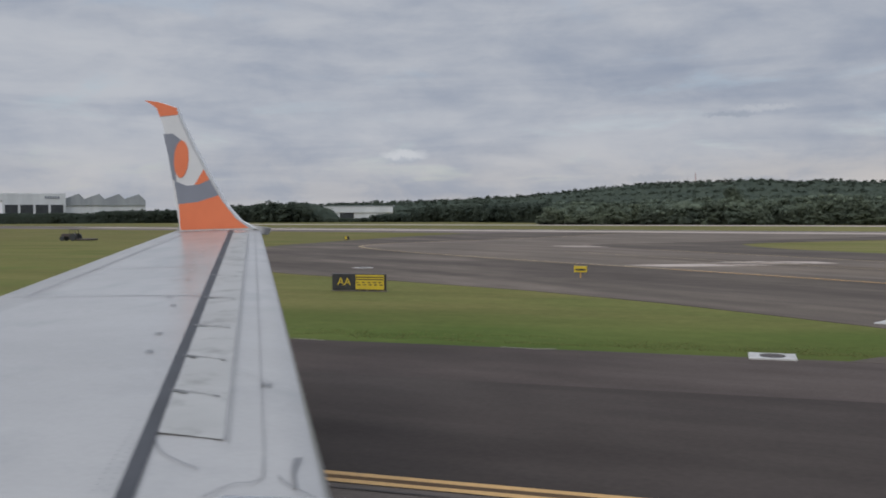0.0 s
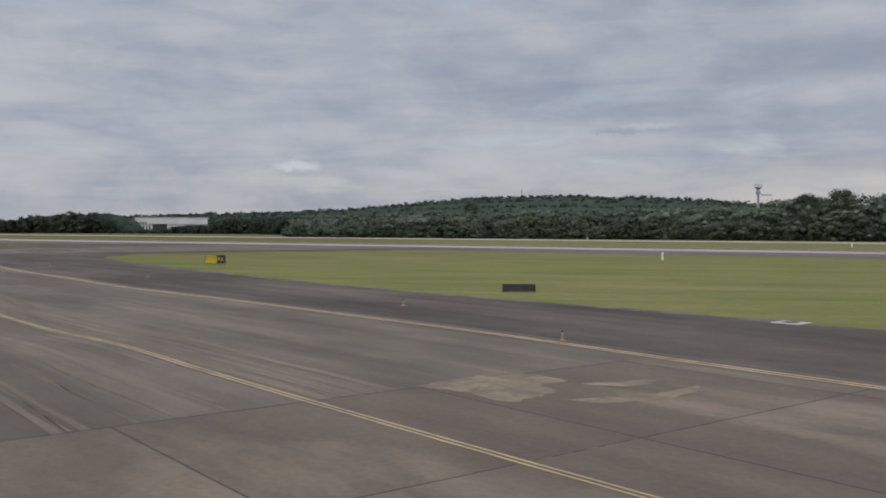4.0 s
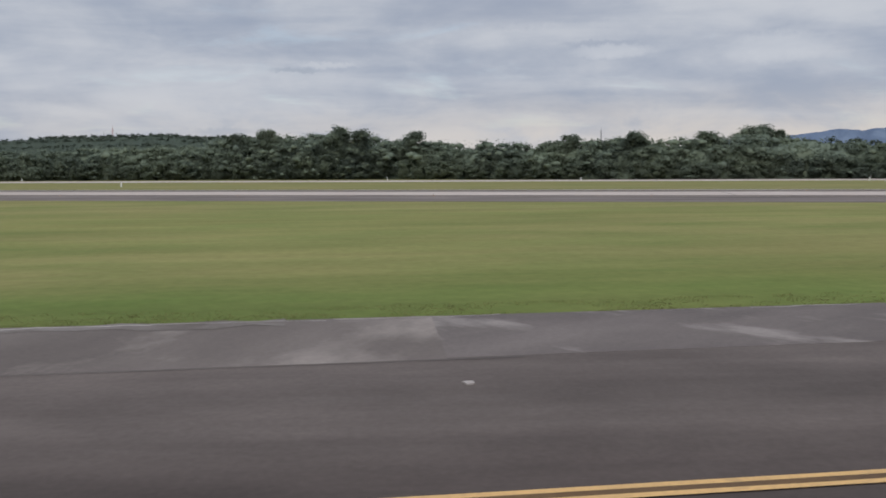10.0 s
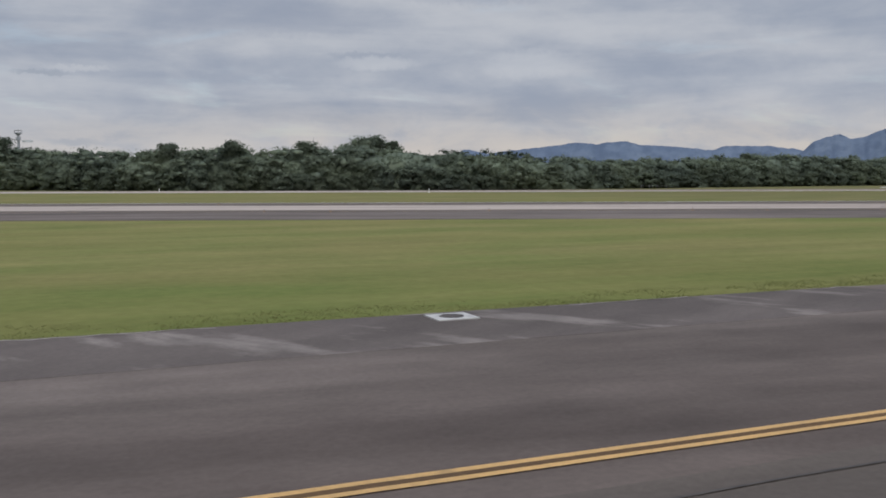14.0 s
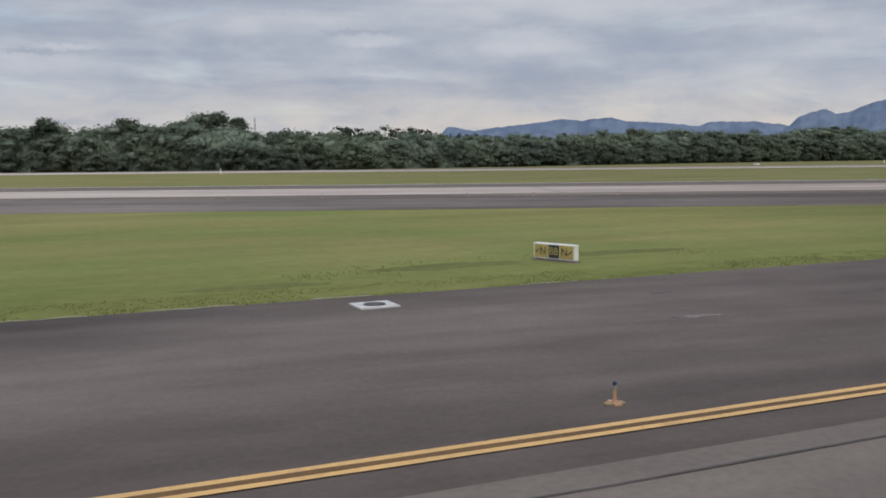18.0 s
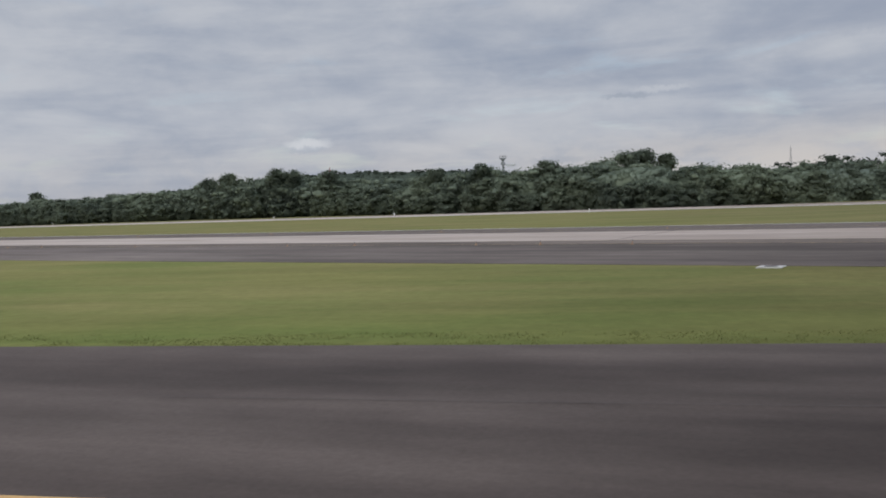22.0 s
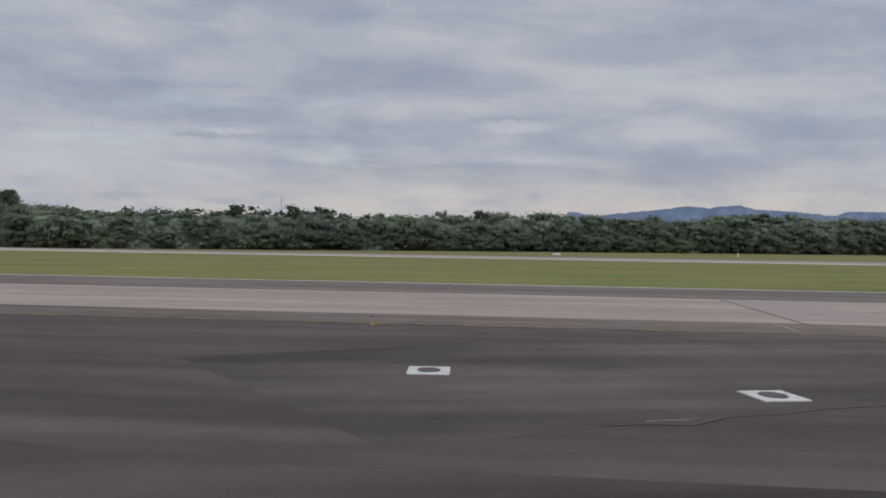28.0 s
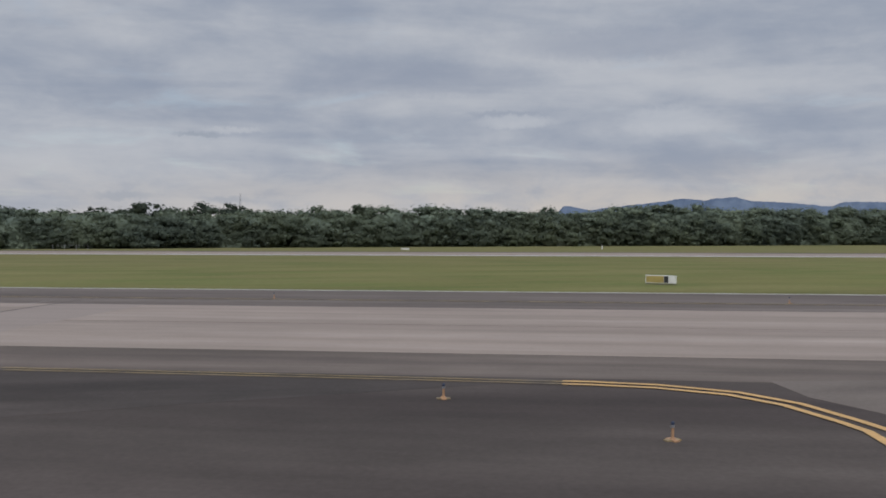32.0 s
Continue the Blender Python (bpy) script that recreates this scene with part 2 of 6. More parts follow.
LONG = material("long_grass", (0.122, 0.132, 0.048), (0.148, 0.152, 0.058), 0.5, (0.5, 1, 1), 0.95, grain=0.14, grain_scale=2.2, bump=0.3, bump_scale=4.0, spec=0.03)
HERB = material("weed_leaves", (0.245, 0.295, 0.095), (0.210, 0.262, 0.085), 0.8, rough=0.85, island=0.15, spec=0.05, thin=0.4)
ASPHALT = material("dark_asphalt", (0.131, 0.105, 0.093), (0.096, 0.077, 0.069), 0.16, (0.30, 1, 1), 0.85, blot=(0.175, 0.144, 0.128), blot_scale=0.10,
                   blot_range=(0.42, 0.70), blot_stretch=(0.35, 1, 1), grain=0.10, grain_scale=7.0, bump=0.1, bump_scale=40.0, spec=0.12, turn=radians(6),
                   band=((0, 155.0, 235.0, 0.92, (0.60, 0.585, 0.58)), (0, 370.0, 300.0, 0.9, (0.60, 0.585, 0.58)), (0, 450.0, 400.0, 0.9, (0.80, 0.80, 0.80)), (0, 466.0, 448.0, 0.9, (0.86, 0.86, 0.86)), (1, 11.0, 18.0, 0.8, (0.70, 0.68, 0.67))), wear=0.24)
DAMP = material("weathered_asphalt", (0.156, 0.129, 0.113), (0.110, 0.089, 0.078), 0.22, (0.4, 1.0, 1), 0.75, blot=(0.262, 0.222, 0.194), blot_scale=0.26,
                blot_range=(0.48, 0.65), blot_stretch=(0.5, 0.9, 1), detail=3.0, grain=0.10, grain_scale=7.0, bump=0.1, bump_scale=40.0, spec=0.15, turn=radians(-69), band=((0, 150.0, 176.0, 0.9, (0.74, 0.72, 0.71)),))
FADED = material("faded_asphalt", (0.145, 0.121, 0.110), (0.110, 0.091, 0.083), 0.25, (0.5, 1, 1), 0.8, blot=(0.232, 0.200, 0.181), blot_scale=0.30,
                 blot_range=(0.54, 0.64), blot_stretch=(1.5, 0.55, 1), grain=0.10, grain_scale=7.0, bump=0.1, bump_scale=40.0, spec=0.12, turn=radians(-30), wear=0.15)
FRESH = material("black_asphalt", (0.066, 0.055, 0.049), (0.051, 0.043, 0.039), 0.16, (0.30, 1, 1), 0.85, blot=(0.108, 0.087, 0.077), blot_scale=0.10,
                 blot_range=(0.40, 0.66), blot_stretch=(0.45, 1, 1), grain=0.10, grain_scale=7.0, bump=0.1, bump_scale=40.0, spec=0.12, turn=radians(6), wear=0.24)
SHOULDER = material("brown_grey_asphalt", (0.166, 0.137, 0.122), (0.128, 0.104, 0.094), 0.22, (0.10, 1, 1), 0.85, blot=(0.204, 0.172, 0.151), blot_scale=0.08,
                    blot_range=(0.48, 0.68), blot_stretch=(0.15, 1, 1), grain=0.10, grain_scale=7.0, spec=0.12, turn=-STRIP, band=((0, 390.0, 310.0, 0.95, (0.50, 0.49, 0.485)),), wear=0.22)
BROWN = material("brown_shoulder_asphalt", (0.114, 0.093, 0.077), (0.088, 0.071, 0.060), 0.15, (0.4, 1, 1), 0.85, blot=(0.149, 0.122, 0.099), blot_scale=0.10,
                 blot_range=(0.46, 0.68), blot_stretch=(0.5, 1, 1), grain=0.10, grain_scale=7.0, spec=0.12, turn=radians(40), wear=0.22)
BLACKTOP = material("blackest_asphalt", (0.056, 0.044, 0.038), (0.045, 0.036, 0.032), 0.16, (0.30, 1, 1), 0.85, blot=(0.069, 0.057, 0.050), blot_scale=0.10,
                    blot_range=(0.42, 0.68), blot_stretch=(0.45, 1, 1), grain=0.10, grain_scale=7.0, spec=0.12, turn=radians(6), wear=0.22)
CONCRETE = material("brown_concrete", (0.180, 0.141, 0.109), (0.143, 0.112, 0.087), 0.20, (0.3, 1, 1), 0.8, blot=(0.250, 0.195, 0.143), blot_scale=0.16,
                    blot_range=(0.52, 0.62), blot_stretch=(0.4, 1, 1), grain=0.10, grain_scale=7.0, bump=0.1, bump_scale=30.0, rand=0.10, spec=0.12, turn=radians(40), wear=0.16)
INNER = material("taxiway_brown_concrete", (0.150, 0.124, 0.106), (0.122, 0.101, 0.088), 0.2, (0.25, 1, 1), 0.8, blot=(0.186, 0.155, 0.132), blot_scale=0.10,
                 blot_range=(0.50, 0.70), blot_stretch=(0.4, 1, 1), grain=0.10, grain_scale=7.0, bump=0.1, bump_scale=30.0, spec=0.12, wear=0.15)
PALE = material("pale_concrete", (0.455, 0.386, 0.337), (0.374, 0.313, 0.272), 0.7, (0.05, 1, 1), 0.8, blot=(0.515, 0.441, 0.389), blot_scale=0.25,
                blot_range=(0.5, 0.7), blot_stretch=(0.08, 1, 1), grain=0.06, grain_scale=8.0, rand=0.04, spec=0.12, turn=-STRIP, band=((0, 420.0, 320.0, 0.9, (0.66, 0.63, 0.61)),), wear=0.10)
MARGIN = material("stained_concrete", (0.152, 0.122, 0.103), (0.117, 0.094, 0.081), 0.6, (0.06, 1, 1), 0.8, blot=(0.203, 0.166, 0.140), blot_scale=0.25,
                  blot_range=(0.52, 0.7), blot_stretch=(0.08, 1, 1), grain=0.08, grain_scale=8.0, spec=0.12, turn=-STRIP, wear=0.20)
OUTER = material("outer_concrete", (0.150, 0.123, 0.107), (0.122, 0.100, 0.088), 0.6, (0.06, 1, 1), 0.8, blot=(0.185, 0.154, 0.134), blot_scale=0.25,
                 blot_range=(0.52, 0.7), blot_stretch=(0.08, 1, 1), grain=0.08, grain_scale=8.0, spec=0.12, turn=-STRIP, wear=0.16)
TRACKS = material("scuffed_concrete", (0.157, 0.124, 0.096), (0.127, 0.100, 0.078), 0.8, (0.05, 1, 1), 0.72, blot=(0.222, 0.178, 0.138), blot_scale=0.35,
                  blot_range=(0.54, 0.74), blot_stretch=(0.06, 1, 1), grain=0.08, grain_scale=8.0, spec=0.18, turn=radians(40), wear=0.25)
SANDY = material("sandy_concrete", (0.232, 0.186, 0.140), (0.182, 0.145, 0.110), 0.9, (0.08, 1, 1), 0.8, blot=(0.175, 0.138, 0.105), blot_scale=0.5, blot_range=(0.40, 0.60), blot_stretch=(0.25, 1, 1), grain=0.12, grain_scale=8.0, spec=0.12, turn=radians(40), wear=0.15)
RUBBER = material("rubber_marked_concrete", (0.150, 0.119, 0.092), (0.205, 0.163, 0.125), 0.9, (0.08, 1, 1), 0.8, blot=(0.185, 0.147, 0.113), blot_scale=0.5, blot_range=(0.45, 0.65), blot_stretch=(0.25, 1, 1), grain=0.10, grain_scale=8.0, spec=0.12, turn=radians(40), wear=0.12)
DUST = material("dusty_asphalt", (0.215, 0.190, 0.172), (0.135, 0.114, 0.101), 0.5, (0.5, 1, 1), 0.9, blot=(0.110, 0.091, 0.078), blot_scale=0.35, blot_range=(0.45, 0.62), grain=0.12, grain_scale=7.0, spec=0.1)
STAINED = material("stained_brown_asphalt", (0.085, 0.066, 0.054), (0.110, 0.084, 0.064), 1.6, rough=0.85, grain=0.15, grain_scale=9.0, spec=0.1)
SOIL = material("bare_soil", (0.120, 0.092, 0.058), (0.090, 0.080, 0.042), 0.9, (1, 1, 1), 0.95, blot=(0.075, 0.062, 0.050), blot_scale=0.6, blot_range=(0.45, 0.6), grain=0.15, grain_scale=6.0, spec=0.05)
TAN = material("tan_worn_concrete", (0.315, 0.248, 0.172), (0.230, 0.182, 0.130), 1.2, (0.4, 1, 1), 0.85, blot=(0.185, 0.146, 0.110), blot_scale=0.8, blot_range=(0.46, 0.62), grain=0.12, grain_scale=8.0, spec=0.1, turn=radians(40))
OLD_WHITE = material("weathered_white_sealant", (0.400, 0.360, 0.330), (0.300, 0.262, 0.240), 1.5, rough=0.8, spec=0.1)
RENEWED = material("renewed_concrete", (0.308, 0.254, 0.222), (0.274, 0.226, 0.198), 0.7, (0.1, 1, 1), 0.8, grain=0.06, grain_scale=8.0, spec=0.12, turn=-STRIP)
SCUFF = material("scraped_asphalt", (0.170, 0.146, 0.138), (0.100, 0.084, 0.080), 2.2, (0.4, 1, 1), 0.85, grain=0.15, grain_scale=9.0, spec=0.1)
SEALANT = material("joint_sealant", (0.055, 0.047, 0.043), (0.085, 0.072, 0.065), 3.0, rough=0.8)
CHALKY = material("chalky_yellow_paint", (0.520, 0.395, 0.215), (0.430, 0.325, 0.185), 0.9, rough=0.7, blot=(0.22, 0.175, 0.12), blot_scale=0.5, blot_range=(0.56, 0.70), grain=0.15, grain_scale=12.0)
YELLOW = material("yellow_paint", (0.620, 0.370, 0.135), (0.535, 0.325, 0.125), 0.8, rough=0.65, blot=(0.34, 0.215, 0.09), blot_scale=0.8, blot_range=(0.62, 0.75), grain=0.14, grain_scale=14.0)
RUST = material("brown_old_paint", (0.150, 0.088, 0.042), (0.105, 0.068, 0.042), 0.7, (0.3, 1, 1), 0.8, grain=0.15, grain_scale=9.0, spec=0.1)
WORN = material("worn_yellow_paint", (0.340, 0.240, 0.105), (0.250, 0.190, 0.110), 0.9, rough=0.7, blot=(0.15, 0.125, 0.10), blot_scale=0.5, blot_range=(0.52, 0.66), grain=0.15, grain_scale=12.0)
WHITE = material("white_paint", (0.560, 0.545, 0.520), (0.420, 0.405, 0.385), 3.0, rough=0.6, blot=(0.30, 0.28, 0.26), blot_scale=2.5, blot_range=(0.66, 0.76))
HOLE = material("rusty_cover", (0.085, 0.066, 0.055), (0.055, 0.048, 0.045), 4.0, rough=0.7, grain=0.25)
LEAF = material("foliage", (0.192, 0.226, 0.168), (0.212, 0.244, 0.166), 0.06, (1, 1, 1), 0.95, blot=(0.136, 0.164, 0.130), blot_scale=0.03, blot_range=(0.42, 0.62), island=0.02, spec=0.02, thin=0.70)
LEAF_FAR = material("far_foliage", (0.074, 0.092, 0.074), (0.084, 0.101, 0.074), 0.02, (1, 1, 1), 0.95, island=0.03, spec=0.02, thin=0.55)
# inner foliage base set darker than the leaves, standing in for crown shade
CORE = material("shade_toned_foliage", (0.150, 0.180, 0.134), (0.164, 0.192, 0.134), 0.25, rough=0.95, blot=(0.120, 0.146, 0.118), blot_scale=0.05, bump=0.6, bump_scale=0.9, spec=0.02)
CORE_FAR = material("far_shade_toned_foliage", (0.068, 0.086, 0.070), (0.078, 0.094, 0.070), 0.1, rough=0.95, bump=0.6, bump_scale=0.5, spec=0.02)
BARK = material("bark", (0.11, 0.085, 0.06), (0.07, 0.055, 0.04), 3.0, (1, 1, 0.3), 0.9, bump=0.4)
# haze of distance is put into the mountains' blue base colour
RIDGE = material("haze_toned_mountain", (0.135, 0.175, 0.245), (0.165, 0.205, 0.270), 0.006, (1, 1, 2.5), 0.95, blot=(0.115, 0.150, 0.215), blot_scale=0.012, blot_range=(0.45, 0.62), spec=0.0)
METAL = material("grey_metal", (0.36, 0.36, 0.37), (0.28, 0.28, 0.29), 2.0, rough=0.45, metal=0.6)
DARK = material("black_enamel", (0.030, 0.030, 0.032), (0.045, 0.044, 0.044), 3.0, rough=0.45)
SIGN_Y = material("sign_yellow", (0.640, 0.470, 0.030), (0.560, 0.410, 0.040), 2.5, rough=0.4)
SIGN_PALE = material("pale_sign_yellow", (0.620, 0.560, 0.330), (0.560, 0.500, 0.290), 2.5, rough=0.5)
SIGN_DIM = material("weathered_sign_yellow", (0.440, 0.340, 0.110), (0.360, 0.280, 0.10), 2.5, rough=0.5)
SIGN_W = material("sign_white", (0.780, 0.770, 0.740), (0.66, 0.65, 0.62), 2.0, rough=0.45)
LAMP_ORANGE = material("faded_orange_enamel", (0.470, 0.270, 0.140), (0.380, 0.225, 0.130), 6.0, rough=0.55)
BLUE = material("blue_lens", (0.03, 0.04, 0.08), (0.04, 0.06, 0.11), 6.0, rough=0.15)
STEEL_RED = material("red_painted_steel", (0.36, 0.10, 0.07), (0.30, 0.09, 0.07), 1.0, rough=0.6)
CLAD = material("white_cladding", (0.66, 0.68, 0.70), (0.56, 0.58, 0.60), 0.15, (1, 1, 0.2), 0.5)
CLAD_GREY = material("grey_cladding", (0.36, 0.38, 0.40), (0.29, 0.31, 0.33), 0.15, (1, 1, 0.2), 0.55)
OPENING = material("dark_hangar_opening", (0.05, 0.055, 0.06), (0.035, 0.04, 0.045), 0.3, rough=0.8)
SKIN = material("wing_skin", (0.405, 0.396, 0.384), (0.362, 0.354, 0.343), 0.7, (0.5, 1, 1), 0.24, blot=(0.315, 0.315, 0.310), blot_scale=0.9, blot_range=(0.50, 0.74), grain=0.03, grain_scale=20.0, spec=0.5)
SKIN_PALE = material("bare_slat_skin", (0.500, 0.512, 0.532), (0.46, 0.47, 0.488), 1.2, rough=0.32, spec=0.5)
GRIME = material("grimy_slat_panel", (0.395, 0.390, 0.374), (0.352, 0.347, 0.332), 1.5, rough=0.45, blot=(0.255, 0.250, 0.236), blot_scale=2.6, blot_range=(0.50, 0.68))
STREAK = material("sooty_streak", (0.11, 0.11, 0.11), (0.20, 0.20, 0.195), 5.0, rough=0.6, blot=(0.26, 0.26, 0.255), blot_scale=4.0, blot_range=(0.5, 0.7))
SEAM = material("dark_seam", (0.20, 0.20, 0.205), (0.15, 0.15, 0.155), 3.0, rough=0.6)
STRIPE = material("dark_grey_seal", (0.070, 0.072, 0.080), (0.055, 0.057, 0.063), 2.0, rough=0.6, spec=0.2)
ORANGE = material("orange_paint", (0.800, 0.220, 0.100), (0.750, 0.200, 0.092), 1.5, rough=0.35)
PAINT_GREY = material("blue_grey_paint", (0.240, 0.255, 0.300), (0.22, 0.235, 0.275), 1.5, rough=0.35)
PAINT_WHITE = material("white_gloss_paint", (0.690, 0.695, 0.700), (0.64, 0.645, 0.65), 1.5, rough=0.3)


# ---- building helpers ----
def mesh_of(bm, name, mat, smooth=False):
    me = bpy.data.meshes.new(name)
    bm.to_mesh(me)
    bm.free()
    if smooth:
        me.polygons.foreach_set("use_smooth", [True] * len(me.polygons))
    me.materials.append(mat)
    return me


def part(name, bm, mat, parent=None, label="", smooth=False, m=None):
    me = bm if isinstance(bm, bpy.types.Mesh) else mesh_of(bm, name, mat, smooth)
    ob = new(name, me)
    if parent:
        ob.parent = parent
    if m is not None:
        ob.matrix_basis = m
    return tagged(ob, label) if label else ob


def thing(name, m, label, category, group="", kind=""):
    ob = new(name)
    ob.empty_display_size = 0.2
    ob.matrix_basis = m
    return tagged(ob, label, category, group, kind)


def box(bm, x0, y0, z0, x1, y1, z1, bevel=0.0):
    r = bmesh.ops.create_cube(bm, size=1.0, matrix=Matrix.Translation(((x0 + x1) / 2, (y0 + y1) / 2, (z0 + z1) / 2)) @ Matrix.Diagonal((x1 - x0, y1 - y0, z1 - z0, 1)))
    if bevel:
        es = list({e for v in r["verts"] for e in v.link_edges})
        bmesh.ops.bevel(bm, geom=es, offset=bevel, segments=2, affect="EDGES", profile=0.6)
    return bm


def boxed(x0, y0, z0, x1, y1, z1, bevel=0.0):
    return box(bmesh.new(), x0, y0, z0, x1, y1, z1, bevel)


def rod(bm, a, b, r0, r1=None, n=8):
    a, b = Vector(a), Vector(b)
    r1 = r0 if r1 is None else r1
    q = (b - a).to_track_quat("Z", "Y").to_matrix().to_4x4()
    bmesh.ops.create_cone(bm, cap_ends=True, segments=n, radius1=r0, radius2=r1, depth=(b - a).length, matrix=Matrix.Translation((a + b) / 2) @ q)
    return bm


def plate(pts, z0, z1):
    """A flat piece with that outline, z1 - z0 thick."""
    bm = bmesh.new()
    f = bm.faces.new([bm.verts.new((x, y, z0)) for x, y in pts])
    top = bmesh.ops.extrude_face_region(bm, geom=[f])
    for v in top["geom"]:
        if isinstance(v, bmesh.types.BMVert):
            v.co.z = z1
    bmesh.ops.recalc_face_normals(bm, faces=bm.faces)
    return bm


def sheet(name, pts, z, mat, label, category="pavement", parent=None):
    bm = plate(pts, z - 0.02, z)
    ob = part(name, bm, mat, parent)
    return tagged(ob, label, category, kind="structure") if not parent else ob


def S(u, v):
    """A place on the oblique taxiway, u along it and v across, away from the aircraft."""
    return (300 + u * math.cos(STRIP) - v * math.sin(STRIP), 112.8 + u * math.sin(STRIP) + v * math.cos(STRIP))


def smooth_line(pts, step=1.5):
    out = []
    p = [Vector(q) for q in pts]
    p = [2 * p[0] - p[1]] + p + [2 * p[-1] - p[-2]]
    for i in range(1, len(p) - 2):
        n = max(1, int((p[i + 1] - p[i]).length / step))
        for k in range(n):
            t = k / n
            out.append(0.5 * ((2 * p[i]) + (p[i + 1] - p[i - 1]) * t + (2 * p[i - 1] - 5 * p[i] + 4 * p[i + 1] - p[i + 2]) * t * t + (3 * p[i] - p[i - 1] - 3 * p[i + 1] + p[i + 2]) * t ** 3))
    return out + [p[-2]]


def ribbon(name, pts, offset, width, z, mat, parent, seed=0, ragged=0.0):
    rng = random.Random(seed)
    c = [Vector((q[0], q[1])) for q in pts]
    bm = bmesh.new()
    rows = []
    for i, q in enumerate(c):
        d = (c[min(i + 1, len(c) - 1)] - c[max(i - 1, 0)]).normalized()
        n = Vector((-d.y, d.x))
        a, b = q + n * (offset - width / 2 + rng.uniform(-ragged, ragged)), q + n * (offset + width / 2 + rng.uniform(-ragged, ragged))
        rows.append((bm.verts.new((a.x, a.y, z)), bm.verts.new((b.x, b.y, z))))
    for p, q in zip(rows, rows[1:]):
        bm.faces.new((p[0], q[0], q[1], p[1]))
    bmesh.ops.recalc_face_normals(bm, faces=bm.faces)
    for f in bm.faces:
        if f.normal.z < 0:
            f.normal_flip()
    return part(name, bm, mat, parent)


def soup(name, verts, quads, mat, label, category, parent=None, smooth=False):
    """Many small loose faces as one mesh of kind stuff, from number arrays."""
    me = bpy.data.meshes.new(name)
    n = quads.shape[1]
    me.vertices.add(len(verts))
    me.vertices.foreach_set("co", verts.astype(np.float32).ravel())
    me.loops.add(quads.size)
    me.loops.foreach_set("vertex_index", quads.astype(np.int32).ravel())
    me.polygons.add(len(quads))
    me.polygons.foreach_set("loop_start", np.arange(0, quads.size, n, dtype=np.int32))
    if smooth:
        me.polygons.foreach_set("use_smooth", [True] * len(quads))
    me.update(calc_edges=True)
    me.materials.append(mat)
    ob = new(name, me)
    if parent:
        ob.parent = parent
    return tagged(ob, label, category, kind="stuff")


# ---- ground and pavements ----
bm = bmesh.new()
bmesh.ops.create_circle(bm, cap_ends=True, cap_tris=True, segments=96, radius=4800, matrix=Matrix.Translation((250, 300, 0)))
tagged(part("ground", bm, GRASS), "flat airfield of rough green and straw-coloured grass", "grass", kind="structure")

BEND = [(64, 10.36), (67, 10.45), (71.5, 10.9), (74.3, 11.9), (76.3, 13.6), (77.35, 15.8), (77.5, 17.6), (77.1, 19.3), (76.0, 21.4), (74.2, 23.2)]
sheet("taxiway_asphalt", [(-300, -45), (900, -45), (900, 24.15), (-300, 24.15)], 0.020, ASPHALT, "dark worn asphalt taxiway with wide shoulders")
sheet("shoulder_weathered", [(131, 19.9), (150, 18.7), (203.4, 18.8), (203.8, 24.3), (138, 24.9), (126, 26.0), (122.5, 24.2)], 0.026, DAMP, "patchy lighter weathered asphalt along the grass edge")
sheet("shoulder_faded", [(203.0, 18.9), (285, 19.6), (283, 24.25), (203.0, 24.28)], 0.025, FADED, "faded grey asphalt shoulder beside the grass")
sheet("asphalt_west", [(-300, 8.8)] + BEND[:8] + [(74.5, 19.0), (60, 18.4), (-300, 19.4)], 0.0245, BLACKTOP, "newer black asphalt of the taxiway shoulder")
WAVY = [(436.9, 20.6), (437.8, 20.6), (438.8, 20.3), (439.3, 20.6), (440.1, 21.0), (441.6, 21.1), (443.0, 21.5), (444.9, 21.6), (446.9, 21.7), (448.0, 21.9), (449.3, 22.3), (452.0, 22.7), (455.3, 23.0)]
sheet("asphalt_patch", [(432, 19.4)] + WAVY + [(470, 25.5), (482, 27), (470, 33), (440, 36), (428, 33)], 0.0249, FRESH, "black asphalt patch with a wavy edge")
sheet("taxiway_centre", [(-300, -14), (900, -14), (900, 9.55), (141, 9.62), (131, 9.6), (77.4, 9.6), (77.35, 15.8), (76.3, 13.6), (74.3, 11.9), (71.5, 10.9), (67, 10.45), (64, 10.36), (-300, 8.8)], 0.026, INNER, "brown concrete taxiway between its yellow edge lines")
sheet("oblique_taxiway_shoulder", [S(-700, -34.8), S(120, -34.8), S(155, -40), S(330, -40), S(620, -34), S(620, 23), S(-700, 23)], 0.022, SHOULDER, "brown-black worn asphalt shoulder of the oblique taxiway")
sheet("taxiway_merge", [(391, 39.4), (396, 36.4), (400, 34.4), (403.6, 33.0), (407.3, 31.0), (408.9, 28.6), (408.6, 26.9), (407.2, 26.2), (401.3, 26.0), (396, 25.6), (388, 24.4), (385, 24.0), (500, 23.9), (500, 30), (440, 40)], 0.021, FRESH, "black asphalt where the two taxiways merge")
sheet("taxiway_wedge", [(485.4, 25.2), (484.9, 22.9), (485.2, 20.7), (484.4, 17.6), (488, 13), (520, 13), (520, 18), (500, 22.4)], 0.0275, INNER, "brown concrete wedge beyond the curved line")
